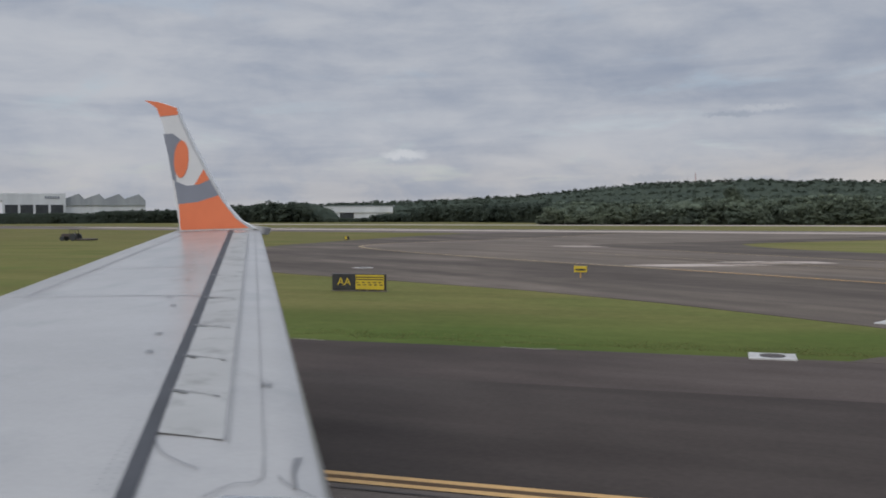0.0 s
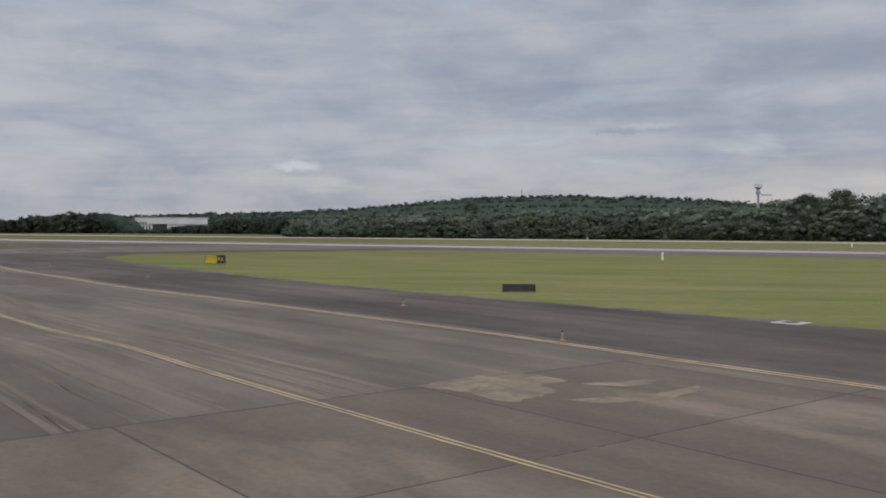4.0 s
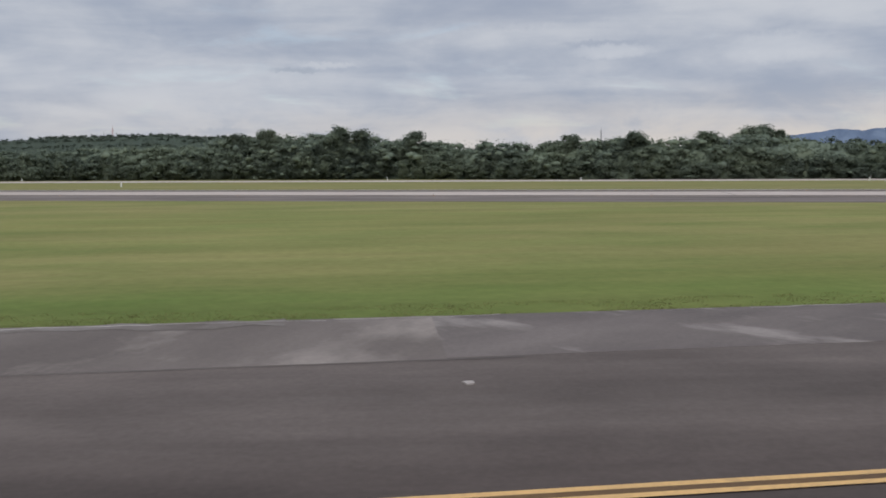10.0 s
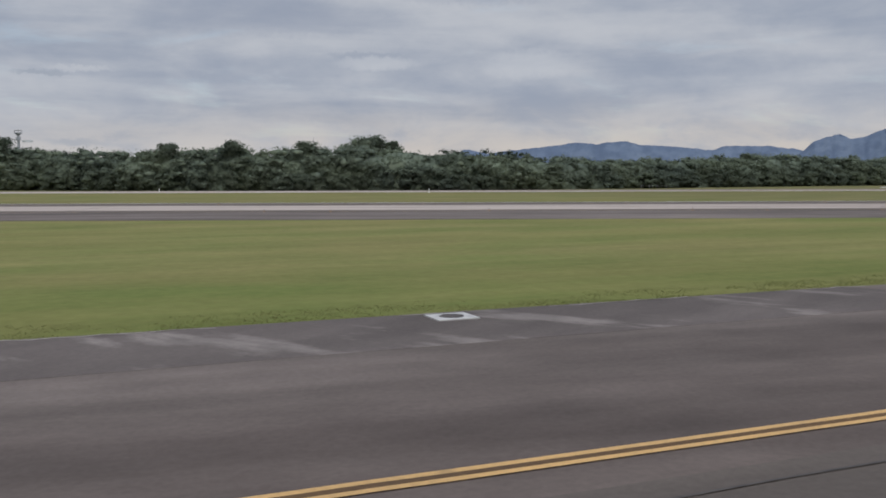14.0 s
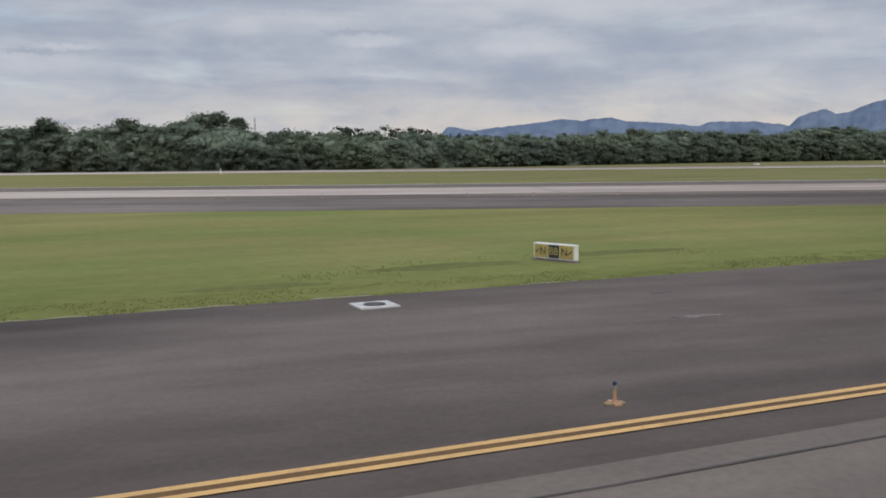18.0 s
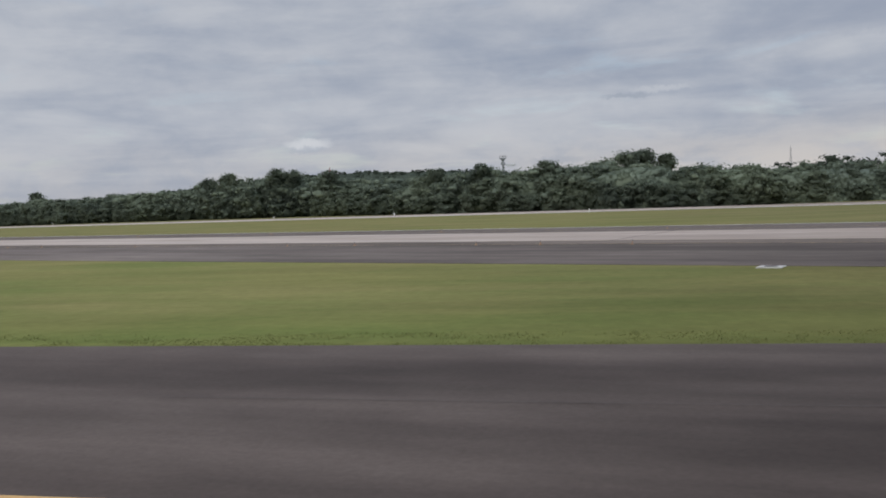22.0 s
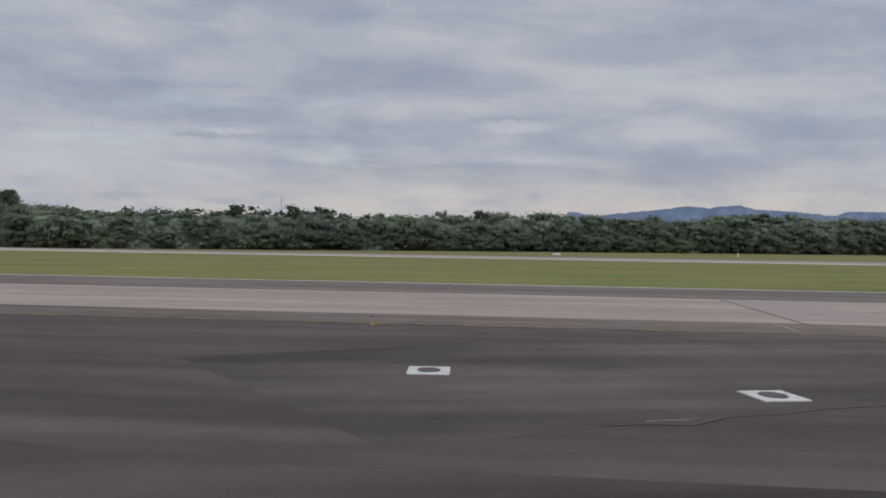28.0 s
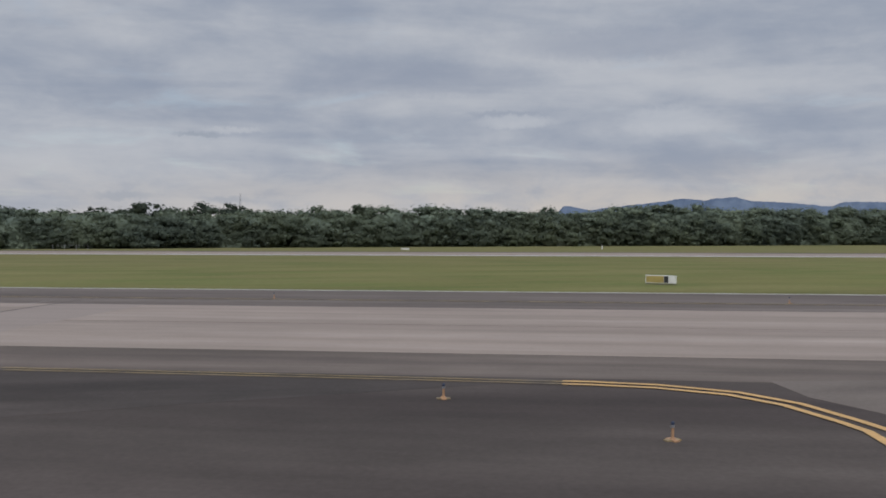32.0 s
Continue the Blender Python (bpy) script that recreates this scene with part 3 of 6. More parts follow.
# the connecting taxiway that leaves at an angle
sheet("connector_shoulder", [(33, 24.0), (34.0, 25.2), (36.5, 25.5), (38.2, 26.3), (38.6, 27.7), (37.6, 29.5), (34.5, 32.9), (31, 36.1), (27, 39.7), (20, 44.8), (10, 50.2), (0, 55.2), (-12, 64), (-22, 78), (-28, 95), (-31, 115), (-32, 140), (-33, 165), (-31, 200), (-20, 215), (60, 215), (84, 195), (66, 170),
                             (47, 150), (34, 136), (30.5, 129), (32, 119), (36, 110), (43, 101), (53, 90.5), (62, 81.5), (75, 69.0), (87, 58), (97, 50.3), (105.5, 44.4), (111, 39.8), (117, 34.8), (122, 31.4), (130, 27.3), (138, 25.0), (148, 24.0)], 0.023, BROWN, "dark asphalt shoulder of the connecting taxiway")
CONN = [(90, 9)] + BEND[5:] + [(70.6, 26.5), (65.3, 31.4), (57.5, 37.7), (46, 48.1), (36, 57.4), (24, 68), (11.5, 78.6), (-2, 91.4), (-11, 100.6), (-16.6, 108), (-19.4, 114.5), (-19, 124), (-14, 137), (-8, 152), (-3, 172), (6, 206), (62, 194), (50, 172),
        (36, 152), (22, 136), (13, 127), (10.7, 122.5), (13, 115), (20.5, 105), (30, 94.6), (40.5, 83.6), (51.5, 73.2), (63.5, 62.9), (72, 55.3), (82.4, 47.5), (92, 40), (100, 33.6), (110.4, 24.5), (118, 18.6), (124, 15.4), (136, 9)]
sheet("connector_concrete", CONN, 0.027, TRACKS, "brown concrete connecting taxiway streaked by tyres")
for pts in ([(21.5, 71.2), (25, 69.6), (30, 71.4), (33, 74.2), (28, 75.0)], [(28, 77.4), (33, 75.4), (38, 77.6), (36.5, 80.6), (31, 79.8)], [(6, 117.5), (10, 113.5), (15, 113.8), (11, 119)]):
    sheet("pale_patch", pts, 0.0295, PALE, "pale bare concrete patch on the connecting taxiway")


def clipped(poly, corner):
    """The piece of a convex quad that lies inside an outline, by cutting the outline with the quad's four sides."""
    out = poly
    for i in range(4):
        a, b = Vector(corner[i]), Vector(corner[(i + 1) % 4])
        d = b - a
        kept = []
        for p, q in zip(out, out[1:] + out[:1]):
            sp, sq = d.cross(Vector(p) - a), d.cross(Vector(q) - a)
            if sp >= 0:
                kept.append(p)
            if (sp >= 0) != (sq >= 0):
                t = sp / (sp - sq)
                kept.append((p[0] + (q[0] - p[0]) * t, p[1] + (q[1] - p[1]) * t))
        out = kept
        if len(out) < 3:
            return []
    return out


pale = thing("oblique_taxiway_concrete", pose(0, 0, 0), "pale concrete taxiway in long panels with tarred joints", "pavement", kind="structure")
sheet("panel_bed", [S(-700, -9.25), S(620, -9.25), S(620, 9.25), S(-700, 9.25)], 0.024, SEALANT, "", parent=pale)
SKEW = 0.045
for k in range(-7, 7):
    u0 = 171.2 + 106.4 * k
    for v0, v1 in ((-9.2, -0.05), (0.05, 9.2)):
        part("panel", plate([S(u0 + 0.55 - SKEW * v0, v0), S(u0 + 106.75 - SKEW * v0, v0), S(u0 + 106.75 - SKEW * v1, v1), S(u0 + 0.55 - SKEW * v1, v1)], 0.01, 0.032), PALE, pale)
for v0, v1, mt in ((-13.9, -9.3, MARGIN), (9.3, 13.8, OUTER), (14.6, 22.8, OUTER)):
    part("margin", plate([S(-700, v0), S(620, v0), S(620, v1), S(-700, v1)], 0.01, 0.027), mt, pale, "darker brown concrete margin")
for off in (-1.4,):
    for span_ in ((-13.2, -11.5, -9.0), (7.5, 9.5, 12)):
        ribbon("pale_seam", [S(171.6 + off - SKEW * v, v) for v in span_], 0, 0.09, 0.0345, OLD_WHITE, pale, 3, 0.02)
ribbon("cross_seam", [S(170.2, -2), S(171.5, -2)], 0, 0.10, 0.0346, OLD_WHITE, pale, 4, 0.01)
ribbon("margin_joint", [S(u, -13.1 + 0.08 * math.sin(u * 0.21)) for u in range(90, 171, 3)], 0, 0.07, 0.0345, SEALANT, pale, 5, 0.03)
ribbon("margin_joint", [S(171.65 - SKEW * v, v) for v in (-13.2, -11.5, -9.3)], 0, 0.10, 0.0345, SEALANT, pale, 6, 0.02)
ribbon("margin_joint", [S(171.65 - SKEW * v, v) for v in (9.3, 10.5, 12.2)], 0, 0.10, 0.0345, SEALANT, pale, 7, 0.02)
part("new_slab", plate([S(172.1, -7.5), S(177.2, -7.5), S(176.6, 9.1), S(171.4, 9.1)], 0.02, 0.0335), RENEWED, pale, "paler renewed concrete slab")
part("edge_kerb", plate([S(-700, 22.9), S(620, 22.9), S(620, 23.08), S(-700, 23.08)], 0.0, 0.06), WHITE, pale, "thin pale concrete edging")

runway = thing("far_runway", pose(0, 0, 0), "distant pale runway seen edge-on across the grass", "runway", kind="structure")
part("surface", plate([S(-700, 128), S(900, 128), S(900, 156), S(-700, 156)], 0.0, 0.03), PALE, runway)
part("far_margin", plate([S(-700, 156.2), S(900, 156.2), S(900, 164), S(-700, 164)], 0.0, 0.03), MARGIN, runway, "darker far margin")
part("edge_stripe", plate([S(-700, 128.2), S(900, 128.2), S(900, 131.6), S(-700, 131.6)], 0.02, 0.036), WHITE, runway, "white painted runway edge stripe")

# markings
SCUFFS = ((221.0, 16.9, 0.80, 0.22), (324.1, 17.6, 0.70, 0.20), (325.7, 21.1, 0.40, 0.10), (438.7, 20.9, 0.90, 0.12), (457.0, 16.7, 0.60, 0.16))
marks = thing("taxiway_markings", pose(0, 0, 0), "double yellow taxiway edge lines in worn paint", "road marking", kind="structure")
OWN_L = [(x, 10.2 + 0.004 * (x - 24)) for x in range(-300, 65, 12)]
CORNER = OWN_L + [(67, 10.45), (71.5, 10.9), (74.3, 11.9), (76.3, 13.6), (77.35, 15.8), (77.5, 17.6), (77.1, 19.3), (76.0, 21.4), (74.2, 23.2), (70.6, 26.4), (65.3, 30.9), (57.5, 37.2), (46, 47.6), (36, 56.9), (24, 67.5), (11.5, 78), (-2, 90.8), (-11, 100), (-16.2, 107.5), (-18.6, 114), (-18.2, 123.5), (-13.2, 136), (-7, 152), (-2, 172), (5, 200)]
CORNER_FAR = [(21, 105), (30.5, 94.2), (40.5, 83), (51, 72.6), (63, 62.2), (71.5, 54.6), (82, 46.8), (91.5, 39.3), (99.5, 32.9), (105.5, 27.6), (110, 23.8), (114, 20.6), (117.5, 17.9), (122.5, 14.8), (129, 12.4), (138, 11.1), (150, 10.8)] + [(x, 10.8) for x in range(164, 484, 12)]
END = [S(u, -14.3) for u in range(-330, 192, 12)] + [(480.6, 26.0), (482.1, 25.1), (483.4, 23.7), (483.9, 22.1), (483.9, 20.2), (483.4, 18.0), (480.5, 14.6), (474, 12.0), (466, 11.0)]
for pts, mat_ in ((CORNER, YELLOW), (CORNER_FAR, YELLOW)):
    line = smooth_line(pts, 1.0)
    cut = next(i for i, q in enumerate(line) if q.x > 66) if pts is CORNER else next(i for i, q in enumerate(line) if abs(q.y - 10.8) < 0.5)
    far_ = next((i for i, q in enumerate(line) if q.y > 66), len(line) - 2)
    for piece, off, wide in ((line[:cut + 1], 0.17, 0.17), (line[cut:far_ + 1], 0.15, 0.18), (line[far_:], 0.151, 0.17)) if pts is CORNER else ((line[:cut + 1], 0.14, 0.15), (line[cut:], 0.155, 0.145)):
        for s in (-1, 1):
            ribbon("edge_line", piece, s * off, wide, 0.040, CHALKY if off in (0.14, 0.151) else mat_, marks, 3, 0.008)
        ribbon("dark_gap", piece, 0.0, 2 * off - wide - 0.002, 0.0385, RUST, marks, 4, 0.0)
line = smooth_line(END, 1.0)
for off in (-0.24, 0.24):
    ribbon("edge_line", line[:-25], off * 0.8, 0.13, 0.041, WORN, marks, 5, 0.02)
    ribbon("edge_line", line[-27:], off, 0.22, 0.044, YELLOW, marks, 5, 0.01)
line = smooth_line([S(u, 14.2) for u in range(-330, 330, 15)], 3.0)
for off in (-0.2, 0.2):
    ribbon("edge_line", line, off, 0.15, 0.036, WORN, marks, 7, 0.02)
mid = smooth_line([(122, -1), (112, 6.9), (104.2, 13.1), (98, 18.2), (92.8, 22.6), (87.6, 27.1), (81.8, 31.3), (73, 38.8), (60, 50.5), (45, 64), (28, 81), (12, 98)], 1.0)
for off in (-0.13, 0.13):
    ribbon("centre_line", mid, off * 0.62, 0.075, 0.041, CHALKY, marks, 9, 0.01)
for k in range(4):
    x0 = 225.45 + 0.61 * k
    if k < 2:
        part("hold_bar", plate([(x0, 10.56), (x0, -10.3), (x0 + 0.31, -10.3), (x0 + 0.31, 10.56)], 0.02, 0.034), YELLOW, marks)
    else:
        for j in range(11):
            y0 = 10.56 - 1.8 * j
            part("hold_dash", plate([(x0, y0), (x0, y0 - 1.5), (x0 + 0.31, y0 - 1.5), (x0 + 0.31, y0)], 0.02, 0.034), YELLOW, marks)
for k in range(4):
    part("dash", plate([(70.08 + 0.61 * k, 19.36), (70.42 + 0.61 * k, 19.34), (70.42 + 0.61 * k, 19.58), (70.08 + 0.61 * k, 19.6)], 0.02, 0.032), YELLOW, marks)
for x, y, w in ((63.0, 27.6, 0.45), (39.8, 19.7, 0.45), (461.6, 30.3, 0.45), (113.6, 16.3, 0.5), (203.4, 16.5, 0.15)):
    part("reflector_plate", plate([(x, y), (x + w, y + 0.05), (x + w, y + 0.25), (x - 0.05, y + 0.23)], 0.02, 0.046), OLD_WHITE, marks, "small pale reflector plate")
for k in range(38):
    rng = random.Random(k)
    x = (-34 + 9.4 * k if k < 7 else 130 + 5.2 * k) + rng.uniform(-2, 2)
    pts = [(x + i * 0.55, 24.12 + rng.uniform(-0.10, 0.14)) for i in range(rng.randint(4, 9))]
    ribbon("edge_stain", pts, 0, 0.06, 0.034, OLD_WHITE, marks, k, 0.03)
for k, pts in enumerate(([(50.4, 20.7), (51.6, 20.9), (53.4, 20.7)], [(54.0, 20.1), (55.6, 20.3), (57.7, 20.0)], [(59.0, 21.1), (60.1, 20.7)], [(56.6, 22.7), (57.3, 22.5)], [(53.1, 26.2), (54.0, 25.9)])):
    ribbon("chalky_streak", smooth_line(pts, 0.4), 0, 0.05, 0.0335, OLD_WHITE, marks, 60 + k, 0.03)
ring = bmesh.new()
bmesh.ops.create_circle(ring, cap_ends=True, segments=32, radius=0.60, matrix=Matrix.Translation((284.1, 11.0, 0.0365)))
part("repair_patch", ring, STAINED, marks, "round brown stained repair under the line")
for r_ in (0.60, 0.40):
    ribbon("repair_ring", [(284.1 + r_ * math.cos(t), 11.0 + r_ * math.sin(t)) for t in np.linspace(0, 6.2, 40)], 0, 0.030, 0.0455, RUST, marks, 71, 0.006)
for k, (x, y, w, d) in enumerate(SCUFFS):
    rng = random.Random(40 + k)
    part("scuff", plate([(x + w * math.cos(t) * rng.uniform(0.6, 1.1), y + d * math.sin(t) * rng.uniform(0.5, 1.1)) for t in np.linspace(0, 6.0, 14)], 0.02, 0.0335), SCUFF, marks, "pale scraped patch")
rng = random.Random(64)
for x, y, wx, wy, n in ((221.3, 17.05, 0.62, 0.20, 14), (324.1, 17.6, 0.5, 0.16, 8), (457.0, 16.7, 0.45, 0.12, 6)):
    for k in range(n):
        x0, y0, ln, an = x + rng.gauss(0, wx * 0.6), y + rng.gauss(0, wy * 0.6), rng.uniform(0.15, 0.6), rng.gauss(-0.12, 0.16)
        ribbon("scratch", [(x0 + ln * f * math.cos(an), y0 + ln * f * math.sin(an) + rng.uniform(-0.02, 0.02)) for f in (0, 0.35, 0.7, 1)], 0, rng.uniform(0.02, 0.05), 0.0342, OLD_WHITE, marks, 300 + k, 0.01)
# tarred joints and cracks
cracks = thing("tarred_joints", pose(0, 0, 0), "dark tarred joints and cracks in the pavement", "crack", kind="structure")
for i, (pts, w) in enumerate((([(-300, 8.3), (64, 9.88), (67, 9.97), (71.7, 10.45), (74.6, 11.5), (76.65, 13.3), (77.75, 15.6), (77.9, 17.6)], 0.05), ([(x, 8.95 + 0.035 * math.sin(x * 0.31) + 0.03 * math.sin(x * 0.83)) for x in range(136, 500, 2)], 0.055), ([S(173.0, -27), S(172.6, -23), S(172.7, -19), S(172.3, -15), S(172.2, -13)], 0.035),
                              ([(148, 18.5), (170, 18.6), (205, 18.7)], 0.03), ([(47, 29.4), (51, 28.6), (57, 27.0), (64, 25.6)], 0.05), (WAVY, 0.05),
                              ([(350, 17.4), (366, 17.1), (388, 17.3), (410, 17.2)], 0.02), ([(165.6, 11.8), (165.9, 14.0), (165.8, 18.2)], 0.13))):
    ribbon("joint", smooth_line(pts, 1.2), 0, w, 0.043 + i * 0.0002, SEALANT if i != 7 else DUST, cracks, i, w * 0.25)
# concrete slabs of the junction, with open joints between them
slabs = thing("junction_slabs", pose(0, 0, 0), "square brown concrete slabs with dark open joints", "pavement", kind="structure")
AX, AY = Vector((math.cos(radians(-40.5)), math.sin(radians(-40.5)))), Vector((math.cos(radians(49.5)), math.sin(radians(49.5))))
ORIG = Vector((84.11, 14.36))
SLABBED = [(66, -13), (66, 10.42)] + [(x + 0.06, y - 0.03) for x, y in BEND[1:7]] + [(78.6, 19.05), (89.36, 9.88), (104.9, 28.1), (110.2, 24.4), (121, 16.5), (140, 8.8), (148, -13)]
for i in range(-6, 10):
    for j in range(-8, 6):
        a = ORIG + AX * 6.9 * i + AY * 7.5 * j
        q = [a + AX * g + AY * h for g, h in ((0.025, 0.025), (6.875, 0.025), (6.875, 7.475), (0.025, 7.475))]
        got = clipped(SLABBED, [tuple(c) for c in q]) if i > 0 or j < 0 else []
        if len(got) > 2:
            part("slab", plate(got, 0.020, 0.034), CONCRETE, slabs)
sheet("junction_bed", SLABBED, 0.0285, SEALANT, "dark joints between the slabs")
ribbon("wide_joint", [ORIG + AX * 6.9 + AY * v for v in np.arange(-6.0, 24.0, 1.5)], 0, 0.10, 0.0352, SEALANT, slabs, 21, 0.025)
ribbon("wide_joint", [ORIG + AX * v for v in np.arange(-7.0, 7.0, 1.0)], 0, 0.08, 0.0352, SEALANT, slabs, 22, 0.02)
sheet("asphalt_wedge", [(77.2, 20.0), (77.5, 17.9), (78.8, 18.95)], 0.0345, BLACKTOP, "black asphalt wedge at the tip of the slabs")
for k, pts in enumerate(([(98.9, 21.3), (99.6, 22.5), (101.0, 23.9), (102.5, 23.1), (101.9, 22.2), (102.4, 21.5), (101.5, 19.9), (100.2, 20.9)], [(103.0, 22.6), (104.9, 23.7), (104.2, 22.6)], [(102.6, 20.4), (104.3, 21.3), (105.9, 22.9), (105.2, 21.2), (103.6, 20.2)])):
    rng = random.Random(70 + k)
    loop = smooth_line(pts + pts[:1], 0.25)[:-1]
    sheet("sandy_patch", [(q.x + rng.uniform(-0.09, 0.09), q.y + rng.uniform(-0.09, 0.09)) for q in loop], 0.0356, TAN, "sandy worn patch of concrete")
RIM = [(391.5, 39.6), (396, 36.6), (400, 34.6), (403.7, 33.2), (407.5, 31.1), (409.1, 28.7), (408.8, 26.8), (407.3, 26.0), (401.3, 25.8), (396, 25.4), (390, 24.6)]
ribbon("soil_rim", smooth_line(RIM, 0.5), 0, 0.30, 0.0300, SOIL, marks, 95, 0.10)
ribbon("edge_stain", smooth_line([(406.9, 25.92), (407.7, 25.98), (408.5, 26.15)], 0.4), 0, 0.10, 0.0345, OLD_WHITE, marks, 96, 0.03)
# long tyre streaks that follow the bend of the connecting taxiway
rng = random.Random(77)
for k in range(60):
    v, far = rng.choice((-1.6, -2.2, 3.2, 5.6, 1.4, 1.0)) + rng.gauss(0, 0.7), rng.uniform(0, 0.55)
    i0, i1 = int(len(mid) * far) + 6, min(len(mid) - 2, int(len(mid) * (far + rng.uniform(0.25, 0.55))))
    ribbon("tyre_streak", mid[i0:i1:2], v, rng.uniform(0.06, 0.28), 0.0290 + 0.00008 * k, (SANDY, SANDY, RUBBER)[k % 3], slabs, 200 + k, 0.08)
# pale dust that lies along the grass edge
for k, pts in enumerate(([(x, y) for x, y in ((53, 90.0), (62, 81.0), (75, 68.5), (87, 57.5), (97, 49.8), (105.5, 43.9), (111, 39.3), (117, 34.3), (122, 30.9), (130, 26.9), (138, 24.7), (148, 23.8), (160, 23.75), (200, 23.7))],)):
    ribbon("dusty_edge", smooth_line(pts, 0.8), 0.25, 0.9, 0.0335, DUST, marks, 90 + k, 0.25)

# ---- forest ----
def leaves(points, normals, sizes, rng):
    """Small quads at the points, facing roughly along the normals."""
    n = len(points)
    nn = normals + rng.normal(0, 0.20, (n, 3))
    nn /= np.linalg.norm(nn, axis=1, keepdims=True) + 1e-9
    a = np.cross(nn, rng.normal(0, 1, (n, 3)))
    a /= np.linalg.norm(a, axis=1, keepdims=True) + 1e-9
    b = np.cross(nn, a)
    s = sizes[:, None] * 0.5
    k = rng.uniform(0.55, 1.0, (n, 1))
    v = np.stack([points - a * s - b * s * k, points + a * s * k - b * s, points + a * s + b * s * k, points - a * s * k + b * s], 1)
    return v.reshape(-1, 3)


ball = bmesh.new()
bmesh.ops.create_icosphere(ball, subdivisions=1, radius=1.0)
BALL_V = np.array([v.co[:] for v in ball.verts])
BALL_F = np.array([[v.index for v in f.verts] for f in ball.faces])
ball.free()


def crown(rng, n, lobes, spread, squash, low):
    """Leaf places of a crown one unit high, and its lobes: several sizes round a lean axis."""
    pts, nor, cores = [], [], []
    for k in range(lobes):
        h = low + (1 - low) * ((k + 0.6) / lobes) ** 0.8
        wide = math.sqrt(max(0.12, 1 - ((h - 0.45) / 0.68) ** 2))
        r = spread * (0.30 + 0.38 * wide) * rng.uniform(0.55, 1.2)
        ang, out_ = rng.uniform(0, 6.283), spread * wide * rng.uniform(0.15, 1.0)
        c = np.array([math.cos(ang) * out_, math.sin(ang) * out_, min(h, 1 - r * squash * 0.8)])
        m = max(6, int(n / lobes))
        d = rng.normal(0, 1, (m, 3))
        d /= np.linalg.norm(d, axis=1, keepdims=True)
        q = c + d * np.array([r, r, r * squash]) * rng.uniform(0.25, 1.2, (m, 1)) ** 0.6
        out = q - np.array([0, 0, 0.30])
        out /= np.linalg.norm(out, axis=1, keepdims=True)
        pts.append(q)
        nor.append(0.30 * d + 0.75 * out + np.array([0, 0, -0.12]))
        cores.append(c + BALL_V * np.array([r, r, r * squash]) * 0.46 * (1 + rng.normal(0, 0.20, (len(BALL_V), 1))))
    return np.concatenate(pts), np.concatenate(nor), np.concatenate(cores)


def height_at(x, table):
    return float(np.interp(x, [p[0] for p in table], [p[1] for p in table]))


FRONT = [(-60, 424), (0, 408), (70, 394), (150, 376), (230, 346), (300, 292), (385, 256), (450, 266), (520, 283), (600, 292), (760, 302), (1000, 335), (1500, 450)]
TOPS = [(-64, 11.0), (0, 12.4), (60, 13.2), (120, 14), (160, 16.5), (185, 19), (215, 19), (240, 17), (258, 14.6), (290, 14.6), (330, 15.2), (350, 15.5), (372, 12.8), (400, 11.4), (430, 11.6), (465, 11.5),
        (495, 12.6), (515, 13.6), (560, 13.6), (600, 14.2), (640, 15.6), (680, 15.0), (760, 16), (1500, 22)]


def woods(name, seed, front, tops, rows, gap, count, size, mat, label, base=None, x_min=-1e9, x_max=1e9, lobes=(5, 9)):
    rng = np.random.default_rng(seed)
    kinds = [crown(rng, count, int(rng.integers(*lobes)), rng.uniform(0.22, 0.36), rng.uniform(0.6, 0.95), rng.uniform(0.0, 0.12)) for _ in range(14)]
    vs, cs = [], []
    for off, lo, hi in rows:
        d = rng.uniform(0, gap)
        for (x0, y0), (x1, y1) in zip(front, front[1:]):
            ln = math.hypot(x1 - x0, y1 - y0)
            while d < ln:
                t = d / ln
                x = x0 + (x1 - x0) * t + rng.normal(0, 1.4) - (y1 - y0) / ln * off
                y = y0 + (y1 - y0) * t + rng.normal(0, 2.0) + (x1 - x0) / ln * off
                d += gap * rng.uniform(0.5, 1.6)
                if not x_min <= x <= x_max:
                    continue
                h = height_at(x, tops) * rng.uniform(lo, hi)
                p, n, core = kinds[int(rng.integers(0, 14))]
                a = rng.uniform(0, 6.283)
                ca, sa = math.cos(a), math.sin(a)
                w = h * rng.uniform(1.0, 1.75) if h > 6 else h * 2.0
                at = np.array([x, y, base(x, y) if base else 0.0])
                q, c = (np.stack([(g[:, 0] * ca - g[:, 1] * sa) * w, (g[:, 0] * sa + g[:, 1] * ca) * w, g[:, 2] * h], 1) + at for g in (p, core))
                nr = np.stack([n[:, 0] * ca - n[:, 1] * sa, n[:, 0] * sa + n[:, 1] * ca, n[:, 2]], 1)
                vs.append(leaves(q, nr, rng.uniform(0.35, 1.3, len(q)) * size, rng))
                cs.append(c)
            d -= ln
    v, c = np.concatenate(vs), np.concatenate(cs)
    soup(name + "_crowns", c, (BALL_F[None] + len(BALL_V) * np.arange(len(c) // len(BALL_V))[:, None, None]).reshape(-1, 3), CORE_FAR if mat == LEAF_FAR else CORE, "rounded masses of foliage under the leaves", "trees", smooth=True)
    return soup(name, v, np.arange(len(v)).reshape(-1, 4), mat, label, "trees")


